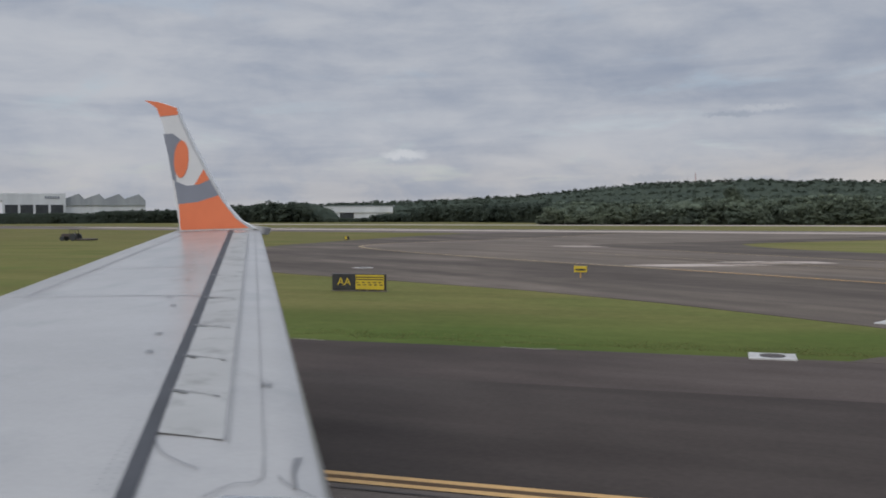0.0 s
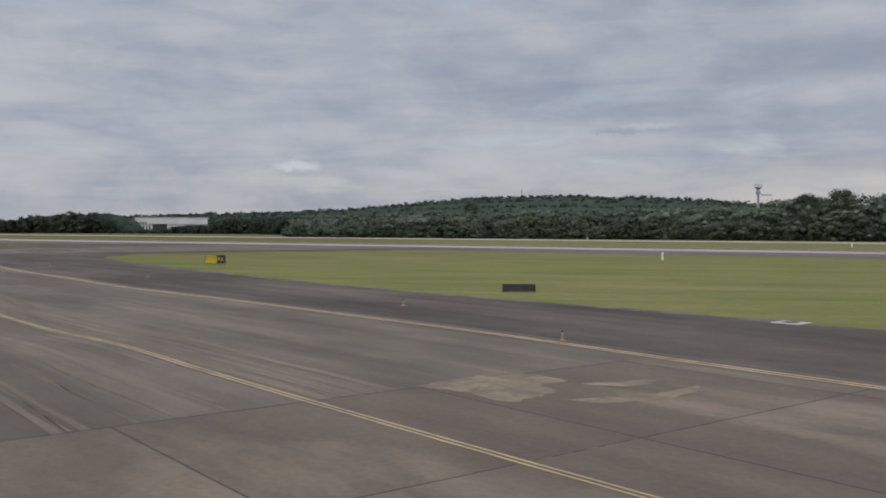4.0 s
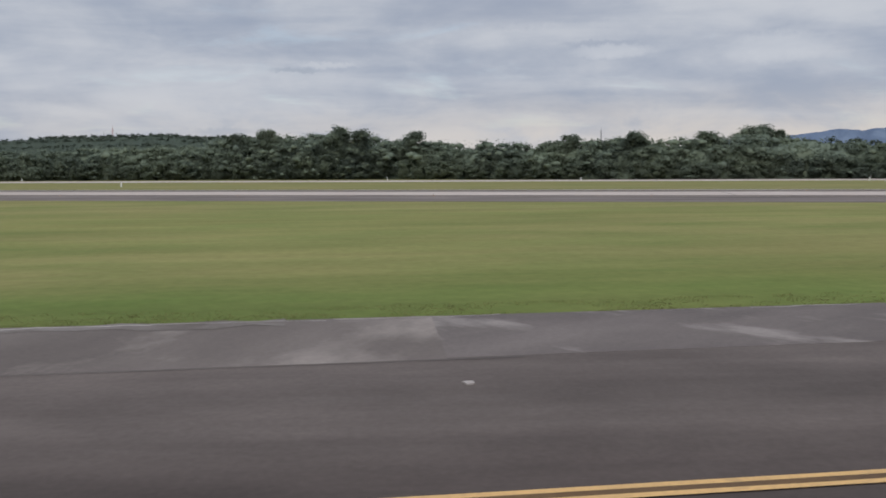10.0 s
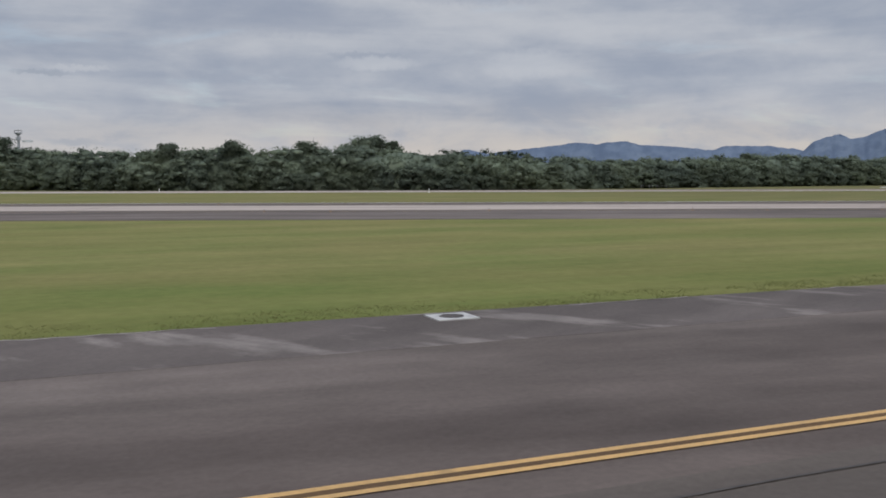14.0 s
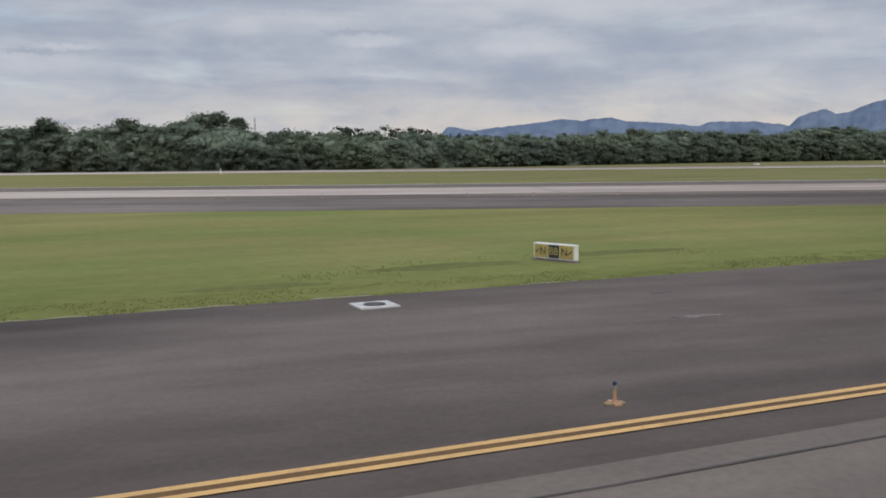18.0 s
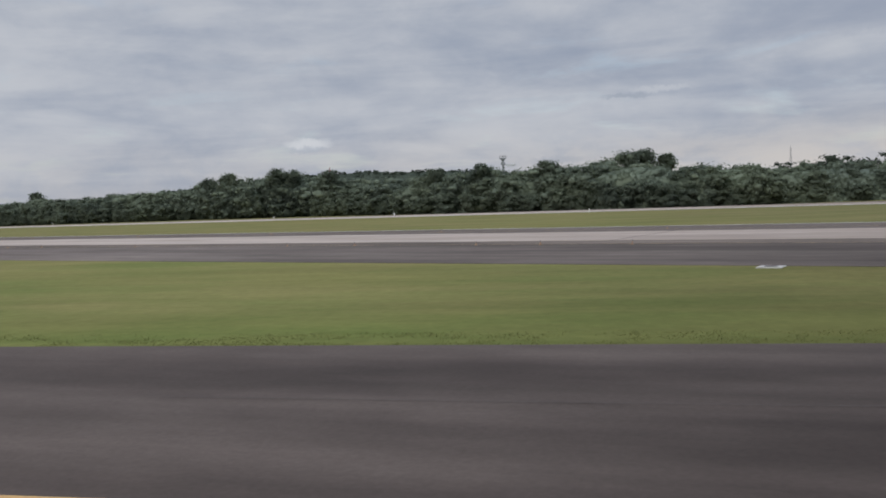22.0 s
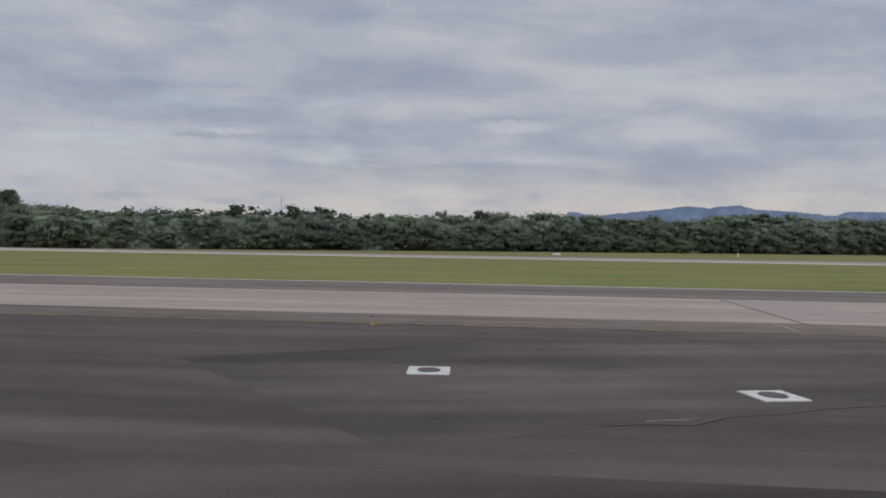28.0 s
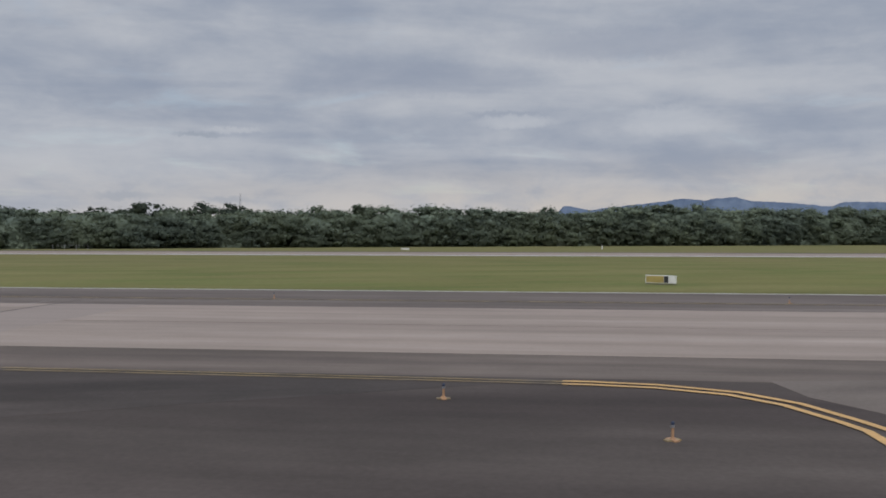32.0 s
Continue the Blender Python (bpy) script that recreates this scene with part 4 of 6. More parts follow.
def canopy(name, grid, amp, scale, count, size, seed, mat, label):
    """A bumpy sheet of foliage through a grid of points, with leaves scattered on it."""
    rng = np.random.default_rng(seed)
    n, m = grid.shape[:2]
    du, dv = np.gradient(grid, axis=0), np.gradient(grid, axis=1)
    nor = np.cross(du, dv)
    nor /= np.linalg.norm(nor, axis=2, keepdims=True) + 1e-9
    g = grid.copy()
    for i in range(n):
        for k in range(m):
            p = Vector(grid[i, k])
            g[i, k] += nor[i, k] * amp * (0.9 - 1.5 * abs(noise.noise(p / scale)) + 0.5 * noise.noise(p / scale * 2.3 + Vector((5, 2, 9))) - 0.5 * abs(noise.noise(p / scale * 3.7)))
    idx = np.arange(n * m).reshape(n, m)
    quads = np.stack([idx[:-1, :-1], idx[1:, :-1], idx[1:, 1:], idx[:-1, 1:]], 2).reshape(-1, 4)
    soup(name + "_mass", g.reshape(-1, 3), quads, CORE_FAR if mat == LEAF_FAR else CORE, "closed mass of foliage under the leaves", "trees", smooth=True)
    c = rng.integers(0, len(quads), count)
    a, d = rng.uniform(0, 1, (count, 1)), rng.uniform(0, 1, (count, 1))
    q, fn = g.reshape(-1, 3)[quads[c]], nor.reshape(-1, 3)[quads[c][:, 0]]
    at = (q[:, 0] * (1 - a) + q[:, 1] * a) * (1 - d) + (q[:, 3] * (1 - a) + q[:, 2] * a) * d + fn * rng.uniform(-0.2, 0.9, (count, 1)) * size
    v = leaves(at, fn, rng.uniform(0.3, 1.35, count) * size, rng)
    soup(name, v, np.arange(len(v)).reshape(-1, 4), mat, label, "trees")


def belt(name, front, tops, share, step, amp, scale, count, size, seed, mat, label):
    """The closed leafy face of a wood, from the ground up to a share of the trees' height."""
    rows = []
    for q in smooth_line(front, step):
        h = height_at(q.x, tops) * share * (1 + 0.22 * noise.noise(Vector((q.x * 0.06, q.y * 0.06, 0))) + 0.10 * noise.noise(Vector((q.x * 0.23, q.y * 0.23, 4))))
        face = np.interp(np.linspace(0, 1, 22), (0, 0.08, 0.5, 0.62, 0.72, 0.9, 1), (4.4, 4.6, 7.4, 10.0, 14, 30, 36))
        rise = np.interp(np.linspace(0, 1, 22), (0, 0.08, 0.5, 0.62, 0.72, 0.9, 1), (-0.06, 0.08, 0.80, 0.94, 1.0, 1.0, -0.05))
        rows.append([(q.x + 0.2 * o, q.y + o, z * h) for o, z in zip(face, rise)])
    canopy(name, np.array(rows), amp, scale, count, size, seed, mat, label)


woods("woodland", 11, FRONT, TOPS, ((1, 0.26, 0.52), (5, 0.50, 0.78), (11, 0.68, 0.92), (19, 0.80, 1.02)), 3.9, 760, 0.62, LEAF, "dense green broadleaf wood behind the airfield", x_max=900, lobes=(18, 26))
belt("woodland_edge", FRONT[:-1], TOPS, 0.66, 1.3, 1.6, 6.0, 110000, 0.50, 3, LEAF, "leafy edge of the wood, bushes and low branches")

# wooded hill with masts, and the low far woods beside it
HILL_TOP = [(-520, 15), (-400, 17.5), (-330, 18.5), (-270, 20.5), (-200, 22.5), (-140, 27.5), (-70, 32.5), (-5, 33.5), (50, 34.6), (90, 32.5), (120, 33), (200, 29.5), (300, 22), (500, 16), (900, 12)]


def hill(x, y):
    return max(0.0, (height_at(x, HILL_TOP) - 9.0)) * math.exp(-((y - 1040) / 120.0) ** 2) * 1.25


def hill_canopy(x, y):
    return hill(x, y) + 8.5 * math.exp(-((y - 1010) / 135.0) ** 6)


canopy("hill_forest", np.array([[(x, y, hill_canopy(x, y) - 0.5) for y in np.linspace(840, 1240, 60)] for x in np.arange(-520.0, 901.0, 7.0)]), 2.6, 11.0, 110000, 1.3, 6, LEAF_FAR, "forest canopy covering the low hill")
FLAT9 = [(-2000, 12.0), (2000, 12.0)]
woods("hill_trees", 23, [(-520, 985), (900, 985)], FLAT9, ((-90, 0.7, 0.95), (-60, 0.75, 1.0), (-30, 0.8, 1.05), (0, 0.8, 1.1), (22, 0.8, 1.1), (45, 0.75, 1.16), (66, 0.75, 1.2)), 5.6, 200, 1.0, LEAF_FAR, "single crowns standing out of the hill forest", hill, lobes=(7, 11))
FAR_EDGE = [(-914, 560), (-574, 520), (-444, 560), (-344, 640), (-174, 640), (-76, 540), (10, 490)]
FAR_TOPS = [(-900, 7.5), (-442, 7.5), (-430, 9.5), (-400, 10.5), (-362, 11), (-350, 16.5), (-310, 16), (-291, 12.5), (-284, 2), (-246, 2), (-238, 6.0), (-208, 6.5), (-198, 12.5), (0, 12)]
woods("far_woods", 29, FAR_EDGE, FAR_TOPS, ((4, 0.7, 0.95), (12, 0.8, 1.05), (24, 0.85, 1.12)), 5.0, 220, 1.1, LEAF_FAR, "far belt of dark trees beyond the runway", lobes=(6, 9))
belt("far_wood_edge", FAR_EDGE, FAR_TOPS, 0.86, 2.5, 1.3, 6.0, 60000, 1.0, 4, LEAF_FAR, "closed leafy face of the far trees")
woods("side_woods", 31, [(420, 420), (520, 430), (760, 440), (1200, 520)], [(380, 16), (420, 17), (450, 18.5), (480, 18), (510, 15), (530, 13.5), (1200, 18)], ((0, 0.8, 1.0), (12, 0.85, 1.05)), 7.0, 260, 1.1, LEAF_FAR, "second belt of trees behind the wood", x_min=380, lobes=(8, 12))


def tree(name, x, y, h, w, seed, label, n=900, lobes=9, low=0.22):
    rng = np.random.default_rng(seed)
    ob = thing(name, pose(x, y, 0), label, "tree", "trees that stand above the wood")
    bm = bmesh.new()
    rod(bm, (0, 0, -0.2), (0.2, 0, h * 0.45), h * 0.022, h * 0.014, 9)
    for k in range(6):
        a = k * 1.05 + seed
        rod(bm, (0.1, 0, h * (0.28 + 0.03 * k)), (math.cos(a) * w * 0.6, math.sin(a) * w * 0.6, h * (0.55 + 0.06 * k)), h * 0.009, h * 0.003, 6)
    part("trunk", bm, BARK, ob)
    p, nr, core = crown(rng, n, lobes, 0.25, 0.85, low)
    p, core = p * np.array([w / 0.30, w / 0.30, h]), core * np.array([w / 0.30, w / 0.30, h])
    v = leaves(p, nr, rng.uniform(0.4, 1.2, len(p)) * 0.62, rng)
    bm = bmesh.new()
    for k in range(lobes):
        vv = [bm.verts.new(q) for q in core[k * len(BALL_V):(k + 1) * len(BALL_V)]]
        for f in BALL_F:
            bm.faces.new([vv[i] for i in f])
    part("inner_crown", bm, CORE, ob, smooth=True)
    me = soup("crown", v, np.arange(len(v)).reshape(-1, 4), LEAF, "", "", ob)
    for key in ("category", "kind"):
        if key in me:
            del me[key]
    return ob


for i, (x, y, h, w) in enumerate(((357.0, 300, 18.2, 5.6), (363, 303, 18.8, 5.4), (369, 305, 17.2, 5.2), (351, 298, 15.6, 5.0), (186, 366, 19.8, 6.2), (213, 352, 20.2, 6.0), (221, 350, 19.0, 5.6), (174, 370, 18.2, 6.0), (240, 338, 18.0, 5.6),
                                  (331, 284, 15.6, 5.4), (310, 290, 15.8, 5.4), (290, 304, 15.4, 5.2), (519, 292, 13.4, 4.8), (636, 306, 15.2, 5.4), (26, 452, 17.8, 6.0))):
    tree("tree", x, y + 7.0, h * 0.99, w, 100 + i, "tall broadleaf tree with a ragged dark green crown" if h > 17 else "broadleaf tree with a rounded green crown above the wood", 4600, 26)

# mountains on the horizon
mt = thing("mountain_range", pose(0, 0, 0), "mountain range in haze-toned blue on the horizon", "mountain", kind="structure")


def ridge(name, prof, dist, centre, lab=""):
    bm = bmesh.new()
    rows = []
    a0, a1 = prof[0][0], prof[-1][0]
    steps = 220
    for i in range(steps + 1):
        a = a0 + (a1 - a0) * i / steps
        e = float(np.interp(-a, [-p[0] for p in prof], [p[1] for p in prof])) + 0.05 * noise.noise(Vector((a * 2.2, 0, 3))) + 0.03 * noise.noise(Vector((a * 6.0, 1, 3)))
        h = max(2.0, dist * math.tan(radians(e)) + 3.9)
        ra = radians(a)
        row = []
        for back, k in ((-260, 0.0), (-170, 0.30), (-80, 0.66), (0, 1.0), (150, 0.5)):
            r = dist + back + 22 * noise.noise(Vector((a * 3.0, back * 0.02, 5)))
            row.append(bm.verts.new((centre[0] - math.sin(ra) * r, centre[1] + math.cos(ra) * r, h * k)))
        rows.append(row)
    for p, q in zip(rows, rows[1:]):
        for k in range(4):
            bm.faces.new((p[k], p[k + 1], q[k + 1], q[k]))
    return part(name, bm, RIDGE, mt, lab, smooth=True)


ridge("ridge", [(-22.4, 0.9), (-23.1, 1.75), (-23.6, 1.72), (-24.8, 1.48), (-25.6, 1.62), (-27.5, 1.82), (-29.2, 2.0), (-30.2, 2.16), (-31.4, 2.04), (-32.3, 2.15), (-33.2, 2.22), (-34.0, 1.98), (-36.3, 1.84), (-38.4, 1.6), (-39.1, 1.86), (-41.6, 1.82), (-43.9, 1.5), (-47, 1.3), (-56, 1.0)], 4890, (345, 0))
ridge("peak", [(-43.4, 0.9), (-44.1, 1.5), (-44.6, 2.0), (-45.3, 2.25), (-46.05, 2.44), (-46.6, 2.14), (-47.2, 2.2), (-47.9, 2.5), (-48.7, 2.78), (-51, 3.3), (-53, 2.9), (-58, 2.2), (-64, 1.0)], 4700, (272, 0), "nearer peak in haze-toned blue with a rocky knob")


# ---- grass blades along the pavement and over the field ----
def tufts(name, rng, xy, height, label, blades=5, spread=0.16, width=0.022, mat=None, flop=(0.4, 1.3)):
    n = len(xy)
    h = height * rng.uniform(0.55, 1.25, n)
    base = np.repeat(np.column_stack([xy, np.zeros(n)]), blades, 0)
    hh = np.repeat(h, blades) * rng.uniform(0.6, 1.1, n * blades)
    ang = rng.uniform(0, 6.283, n * blades)
    lean = rng.uniform(*flop, n * blades) * hh
    base[:, :2] += rng.normal(0, spread, (n * blades, 2))
    side = np.column_stack([-np.sin(ang), np.cos(ang), 0 * ang]) * (width * (0.7 + hh[:, None] * 1.6))
    tip = base + np.column_stack([np.cos(ang) * lean, np.sin(ang) * lean, hh])
    v = np.stack([base - side, base + side, tip], 1).reshape(-1, 3)
    return soup(name, v, np.arange(len(v)).reshape(-1, 3), mat or LUSH, label, "grass")


rng = np.random.default_rng(5)


def field(n, x0, x1, y0, y1, bias=1.0):
    return np.column_stack([rng.uniform(x0, x1, n), y0 + (y1 - y0) * rng.uniform(0, 1, n) ** bias])


edge = np.concatenate([field(15000, 128, 388, 24.3, 26.6, 1.4), field(4000, -56, 38, 25.2, 27, 1.6)])
edge = edge[(edge[:, 0] < 40) | (edge[:, 1] > 33.2 - (edge[:, 0] - 123.4) * 0.37)]
edge = edge[edge[:, 1] < np.interp(edge[:, 0], [300, 393, 408], [74, 39.5, 26])]
edge = edge[np.array([noise.noise(Vector((x * 0.35, y * 0.9, 0))) + 0.5 * noise.noise(Vector((x * 1.3, y * 1.3, 7))) > -0.12 for x, y in edge])]
tufts("grass_verge", rng, edge, 0.035, "uneven green grass growing over the pavement edge", 6, mat=LUSH, flop=(0.6, 2.0))
ang = rng.uniform(0.2, 3.3, 60)
rim = np.concatenate([np.column_stack([326.5 + 7.6 * np.cos(ang) + rng.normal(0, 0.9, 60), 28.9 + 2.4 * np.sin(ang) + rng.normal(0, 0.35, 60)])])
tufts("sign_verge", rng, rim[rim[:, 1] > 26.2], 0.07, "rim of longer uncut grass round the signs", 7, 0.35, 0.03, LUSH, (0.4, 1.4))
weeds = np.concatenate([np.column_stack([rng.normal(x, sx_, n), rng.normal(y, 0.35, n)]) for x, y, sx_, n in ((297.5, 25.4, 2.2, 200), (292, 25.6, 1.6, 110), (301, 25.6, 1.2, 90), (222.5, 24.9, 0.5, 26), (217.9, 24.3, 0.4, 18))])
tufts("weeds", rng, weeds, 0.20, "clumps of bright green weeds at the grass edge", 8, 0.2, 0.04, HERB, (0.8, 2.2))
bush = np.concatenate([np.column_stack([rng.normal(245.0, 0.25, 40), rng.normal(43.8, 0.2, 40)])])
tufts("bush", rng, bush, 0.42, "low clump of dark green weeds alone in the grass", 9, 0.16, 0.03, LUSH, (0.2, 0.8))


def clump(x, y, a, b, h, seed):
    """A low ragged mound of longer grass."""
    bm = bmesh.new()
    rings = []
    for r in np.linspace(0.0, 1.0, 9):
        row = []
        for t in np.linspace(0, 2 * math.pi, 56, endpoint=False):
            rag = 1 + 0.45 * noise.noise(Vector((math.cos(t) * 1.8, math.sin(t) * 1.8, seed))) + 0.30 * noise.noise(Vector((math.cos(t) * 7, math.sin(t) * 7, seed)))
            px_, py_ = x + a * r * rag * math.cos(t), y + b * r * rag * math.sin(t)
            row.append(bm.verts.new((px_, py_, h * (1 - r * r) * (0.55 + 0.7 * abs(noise.noise(Vector((px_ * 2.2, py_ * 2.2, seed))))) - 0.012 * r)))
        rings.append(row)
    for p, q in zip(rings[1:], rings[2:]):
        for i in range(56):
            bm.faces.new((p[i], q[i], q[(i + 1) % 56], p[(i + 1) % 56]))
    bm.faces.new(rings[1])
    for v in rings[0]:
        bm.verts.remove(v)
    bmesh.ops.recalc_face_normals(bm, faces=bm.faces)
    tagged(part("grass_clump", bm, LONG, smooth=True), "low patch of longer darker grass", "grass", kind="stuff")


for i, (x, y, a, b, h) in enumerate(((323.2, 29.6, 3.6, 0.8, 0.10), (330.6, 30.6, 3.4, 0.7, 0.10), (224.0, 32.6, 1.6, 0.9, 0.12), (242.5, 43.6, 2.4, 0.6, 0.08), (245.0, 43.8, 0.45, 0.35, 0.45), (315.5, 27.4, 2.6, 0.6, 0.07))):
    clump(x, y, a, b, h, i * 3.7)


# ---- signs ----
def lettering(text, size, mat, parent, m, label=""):
    cu = bpy.data.curves.new("lettering", "FONT")
    cu.body, cu.size, cu.align_x, cu.align_y, cu.extrude = text, size, "CENTER", "CENTER", 0.006
    ob = bpy.data.objects.new("lettering", cu)
    me = bpy.data.meshes.new_from_object(ob)
    bpy.data.objects.remove(ob)
    me.materials.clear()
    me.materials.append(mat)
    return part("lettering", me, mat, parent, label, m=m)


def arrow(parent, x, z, size, right, mat):
    """A slanting arrow on a sign's face."""
    k = 1 if right else -1
    bm = plate([(-0.55, -0.07), (0.12, -0.07), (0.12, -0.27), (0.55, 0.0), (0.12, 0.27), (0.12, 0.07), (-0.55, 0.07)], 0, 0.012)
    part("arrow", bm, mat, parent, m=Matrix.Translation((x, -0.135, z)) @ pose(0, 0, 0, 90, 0, 0) @ pose(0, 0, 0, 0, 0, 45 if right else 225) @ Matrix.Diagonal((size, size, 1, 1)))


def taxi_sign(a, b, z0, z1, panels, label, frame_mat, leg=0.2):
    """A low sign box between two ground points, its face to the right of the way from a to b."""
    a, b = Vector(a), Vector(b)
    w = (b - a).length
    ang = math.degrees(math.atan2(b.y - a.y, b.x - a.x))
    ob = thing("taxiway_sign", pose(a.x, a.y, 0, 0, 0, ang), label, "sign", "taxiway signs")
    part("cabinet", boxed(0, -0.11, z0, w, 0.11, z1, 0.02), frame_mat, ob)
    for x in np.linspace(0.18, w - 0.18, max(2, int(w / 0.9) + 1)):
        part("leg", rod(bmesh.new(), (x, 0, -0.02), (x, 0, z0 + 0.05), 0.035), METAL, ob)
    part("footing", boxed(-0.05, -0.2, -0.05, w + 0.05, 0.2, 0.03, 0.02), FADED, ob, "low concrete footing")
    x = 0.05
    for share, back, text, ink, kind in panels:
        pw = (w - 0.10) * share
        face = part("face", boxed(x + 0.015, -0.128, z0 + 0.05, x + pw - 0.015, -0.108, z1 - 0.05), back, ob)
        zc, hh = (z0 + z1) / 2, z1 - z0
        if text:
            lettering(text, hh * 0.66, ink, face, Matrix.Translation((x + pw * (0.5 if kind not in "<>" or not kind else (0.64 if kind == "<" else 0.36)), -0.131, zc)) @ pose(0, 0, 0, 90, 0, 0))
        if kind in ("<", ">"):
            arrow(face, x + pw * (0.24 if kind == "<" else 0.76), zc, hh * 0.30, kind == ">", ink)
        if kind == "hold":
            for z in (0.80, 0.66):
                part("solid_bar", boxed(x + 0.03, -0.137, z0 + hh * z - hh * 0.03, x + pw - 0.03, -0.126, z0 + hh * z + hh * 0.03), ink, face)
            for r, z in enumerate((0.48, 0.33)):
                for k in range(5):
                    u = x + 0.06 + pw * (k + 0.18 * r) / 5.2
                    part("dash_bar", boxed(u, -0.137, z0 + hh * z - hh * 0.03, u + pw * 0.1, -0.126, z0 + hh * z + hh * 0.03), ink, face)
        x += pw
    return ob


taxi_sign((9.75, 42.3), (12.70, 42.5), 0.06, 0.92, ((0.44, DARK, "AA", SIGN_Y, ""), (0.56, SIGN_Y, "", DARK, "hold")), "black and yellow taxiway sign reading AA in the grass", DARK)
taxi_sign((59.15, 92.4), (61.5, 92.2), 0.15, 1.05, ((0.60, SIGN_Y, "", DARK, "hold"), (0.40, DARK, "AA", SIGN_Y, "")), "yellow and black taxiway sign reading AA on the verge", DARK)
taxi_sign((225.45, 31.9), (225.74, 29.75), 0.02, 0.84, ((0.38, DARK, "BB", SIGN_PALE, ""), (0.62, SIGN_Y, "", DARK, "hold")), "long black and yellow taxiway sign reading BB", DARK)
taxi_sign((326.70, 30.15), (327.40, 28.35), 0.06, 0.64, ((0.36, SIGN_DIM, "N", DARK, "<"), (0.28, DARK, "BB", SIGN_DIM, ""), (0.36, SIGN_DIM, "N", DARK, ">")), "white-framed direction sign with N, BB and arrows", SIGN_W)
taxi_sign((504.5, 70.1), (506.1, 68.2), 0.10, 0.72, ((0.62, SIGN_DIM, "", DARK, ""), (0.16, DARK, "", SIGN_DIM, ""), (0.22, SIGN_W, "", DARK, "")), "white-framed yellow sign beside the oblique taxiway", SIGN_W)
taxi_sign((98.55, 56.7), (96.5, 56.4), 0.06, 0.52, ((1.0, DARK, "", DARK, ""),), "dark back of a taxiway sign in the grass", DARK)
taxi_sign((-34.4, 142.9), (-33.6, 142.9), 0.06, 0.66, ((0.6, SIGN_Y, "", DARK, ""), (0.4, DARK, "", SIGN_Y, "")), "small yellow and black sign far across the grass", DARK)
for ob in list(scene.objects):
    if ob.name.startswith("taxiway_sign") and abs(ob.location.x - 225.4) < 0.5 and not ob.parent:
        w_ = 2.17
        part("number_plate", boxed(w_ - 0.01, -0.07, 0.58, w_ + 0.03, 0.07, 0.80), SIGN_W, ob, "small white end plate")

# hand-hole covers set in white painted squares
cover = thing("drain_cover", pose(31.19, 24.35, 0.03), "white-painted concrete square with a round rusty cover", "drain cover", "drain covers along the pavement edge")
bm = bmesh.new()
box(bm, -0.62, -0.55, -0.06, 0.62, 0.55, 0.03, 0.012)
part("surround", bm, WHITE, cover)
bm = bmesh.new()
bmesh.ops.create_cone(bm, cap_ends=True, segments=28, radius1=0.33, radius2=0.31, depth=0.03, matrix=Matrix.Translation((0, 0, 0.030)))
part("lid", bm, HOLE, cover, "rusty iron lid")
bm = bmesh.new()
bmesh.ops.create_cone(bm, cap_ends=False, segments=28, radius1=0.36, radius2=0.34, depth=0.02, matrix=Matrix.Translation((0, 0, 0.034)))
part("rim", bm, DARK, cover)
for x, y, r in ((38.1, 30.9, -34), (2.9, 62.6, -34), (110.9, 39.9, -38), (162.7, 22.65, 1), (187.5, 23.2, -2), (267.5, 23.3, 0), (369.1, 22.9, 0), (366.6, 48.2, -21),
                (417.2, 28.35, -20), (420.6, 24.8, -12), (435.1, 28.9, -16), (442.7, 23.25, -6), (448.85, 23.5, -9)):
    copy_thing(cover, pose(x, y, 0.03, 0, 0, r) @ Matrix.Diagonal((1.0, 1.35 if x > 400 else 1.0, 1.0, 1.0)))
copy_thing(cover, pose(317.7, 22.5, 0.03, 0, 0, 1) @ Matrix.Diagonal((0.87, 0.87, 1.0, 1.0)))
copy_thing(cover, pose(218.45, 22.75, 0.03, 0, 0, 14) @ Matrix.Diagonal((0.72, 0.72, 1.0, 1.0)))
copy_thing(cover, pose(36.0, 34.1, 0.03, 0, 0, -26) @ Matrix.Diagonal((1.2, 1.75, 1.0, 1.0)))

# elevated edge lights
lamp = thing("edge_light", pose(38.74, 13.0, 0.026), "small taxiway edge light with a blue lens on an orange stem", "edge light", "taxiway edge lights")
part("base_plate", boxed(-0.16, -0.06, -0.02, 0.16, 0.07, 0.02, 0.008), WORN, lamp, "yellow base plate")
part("base_arm", boxed(-0.06, -0.14, -0.02, 0.06, 0.15, 0.024, 0.008), LAMP_ORANGE, lamp)
part("flange", rod(bmesh.new(), (0, 0, 0.02), (0, 0, 0.05), 0.065, 0.055, 12), LAMP_ORANGE, lamp)
part("stem", rod(bmesh.new(), (0, 0, 0), (0, 0, 0.25), 0.030, 0.026), LAMP_ORANGE, lamp)
part("collar", rod(bmesh.new(), (0, 0, 0.24), (0, 0, 0.29), 0.042, 0.042, 12), METAL, lamp)
bm = bmesh.new()
bmesh.ops.create_uvsphere(bm, u_segments=12, v_segments=8, radius=0.036, matrix=Matrix.Translation((0, 0, 0.32)) @ Matrix.Diagonal((1, 1, 1.25, 1)))
part("lens", bm, BLUE, lamp, "dark blue glass lens", smooth=True)
for x, y in ((54.72, 13.45), (54.67, 36.9), (72.15, 20.5), (69.5, 13.0), (73.2, 15.1), (170.4, 11.7), (218.0, 12.3), (318.0, 11.9), (476.4, 24.8), (479.5, 19.5), (101.9, 31.6), (93.0, 44.6), (66.5, 66.8), (46.0, 84.0)):
    copy_thing(lamp, pose(x, y, 0.03, 0, 0, 8 * math.sin(x)))
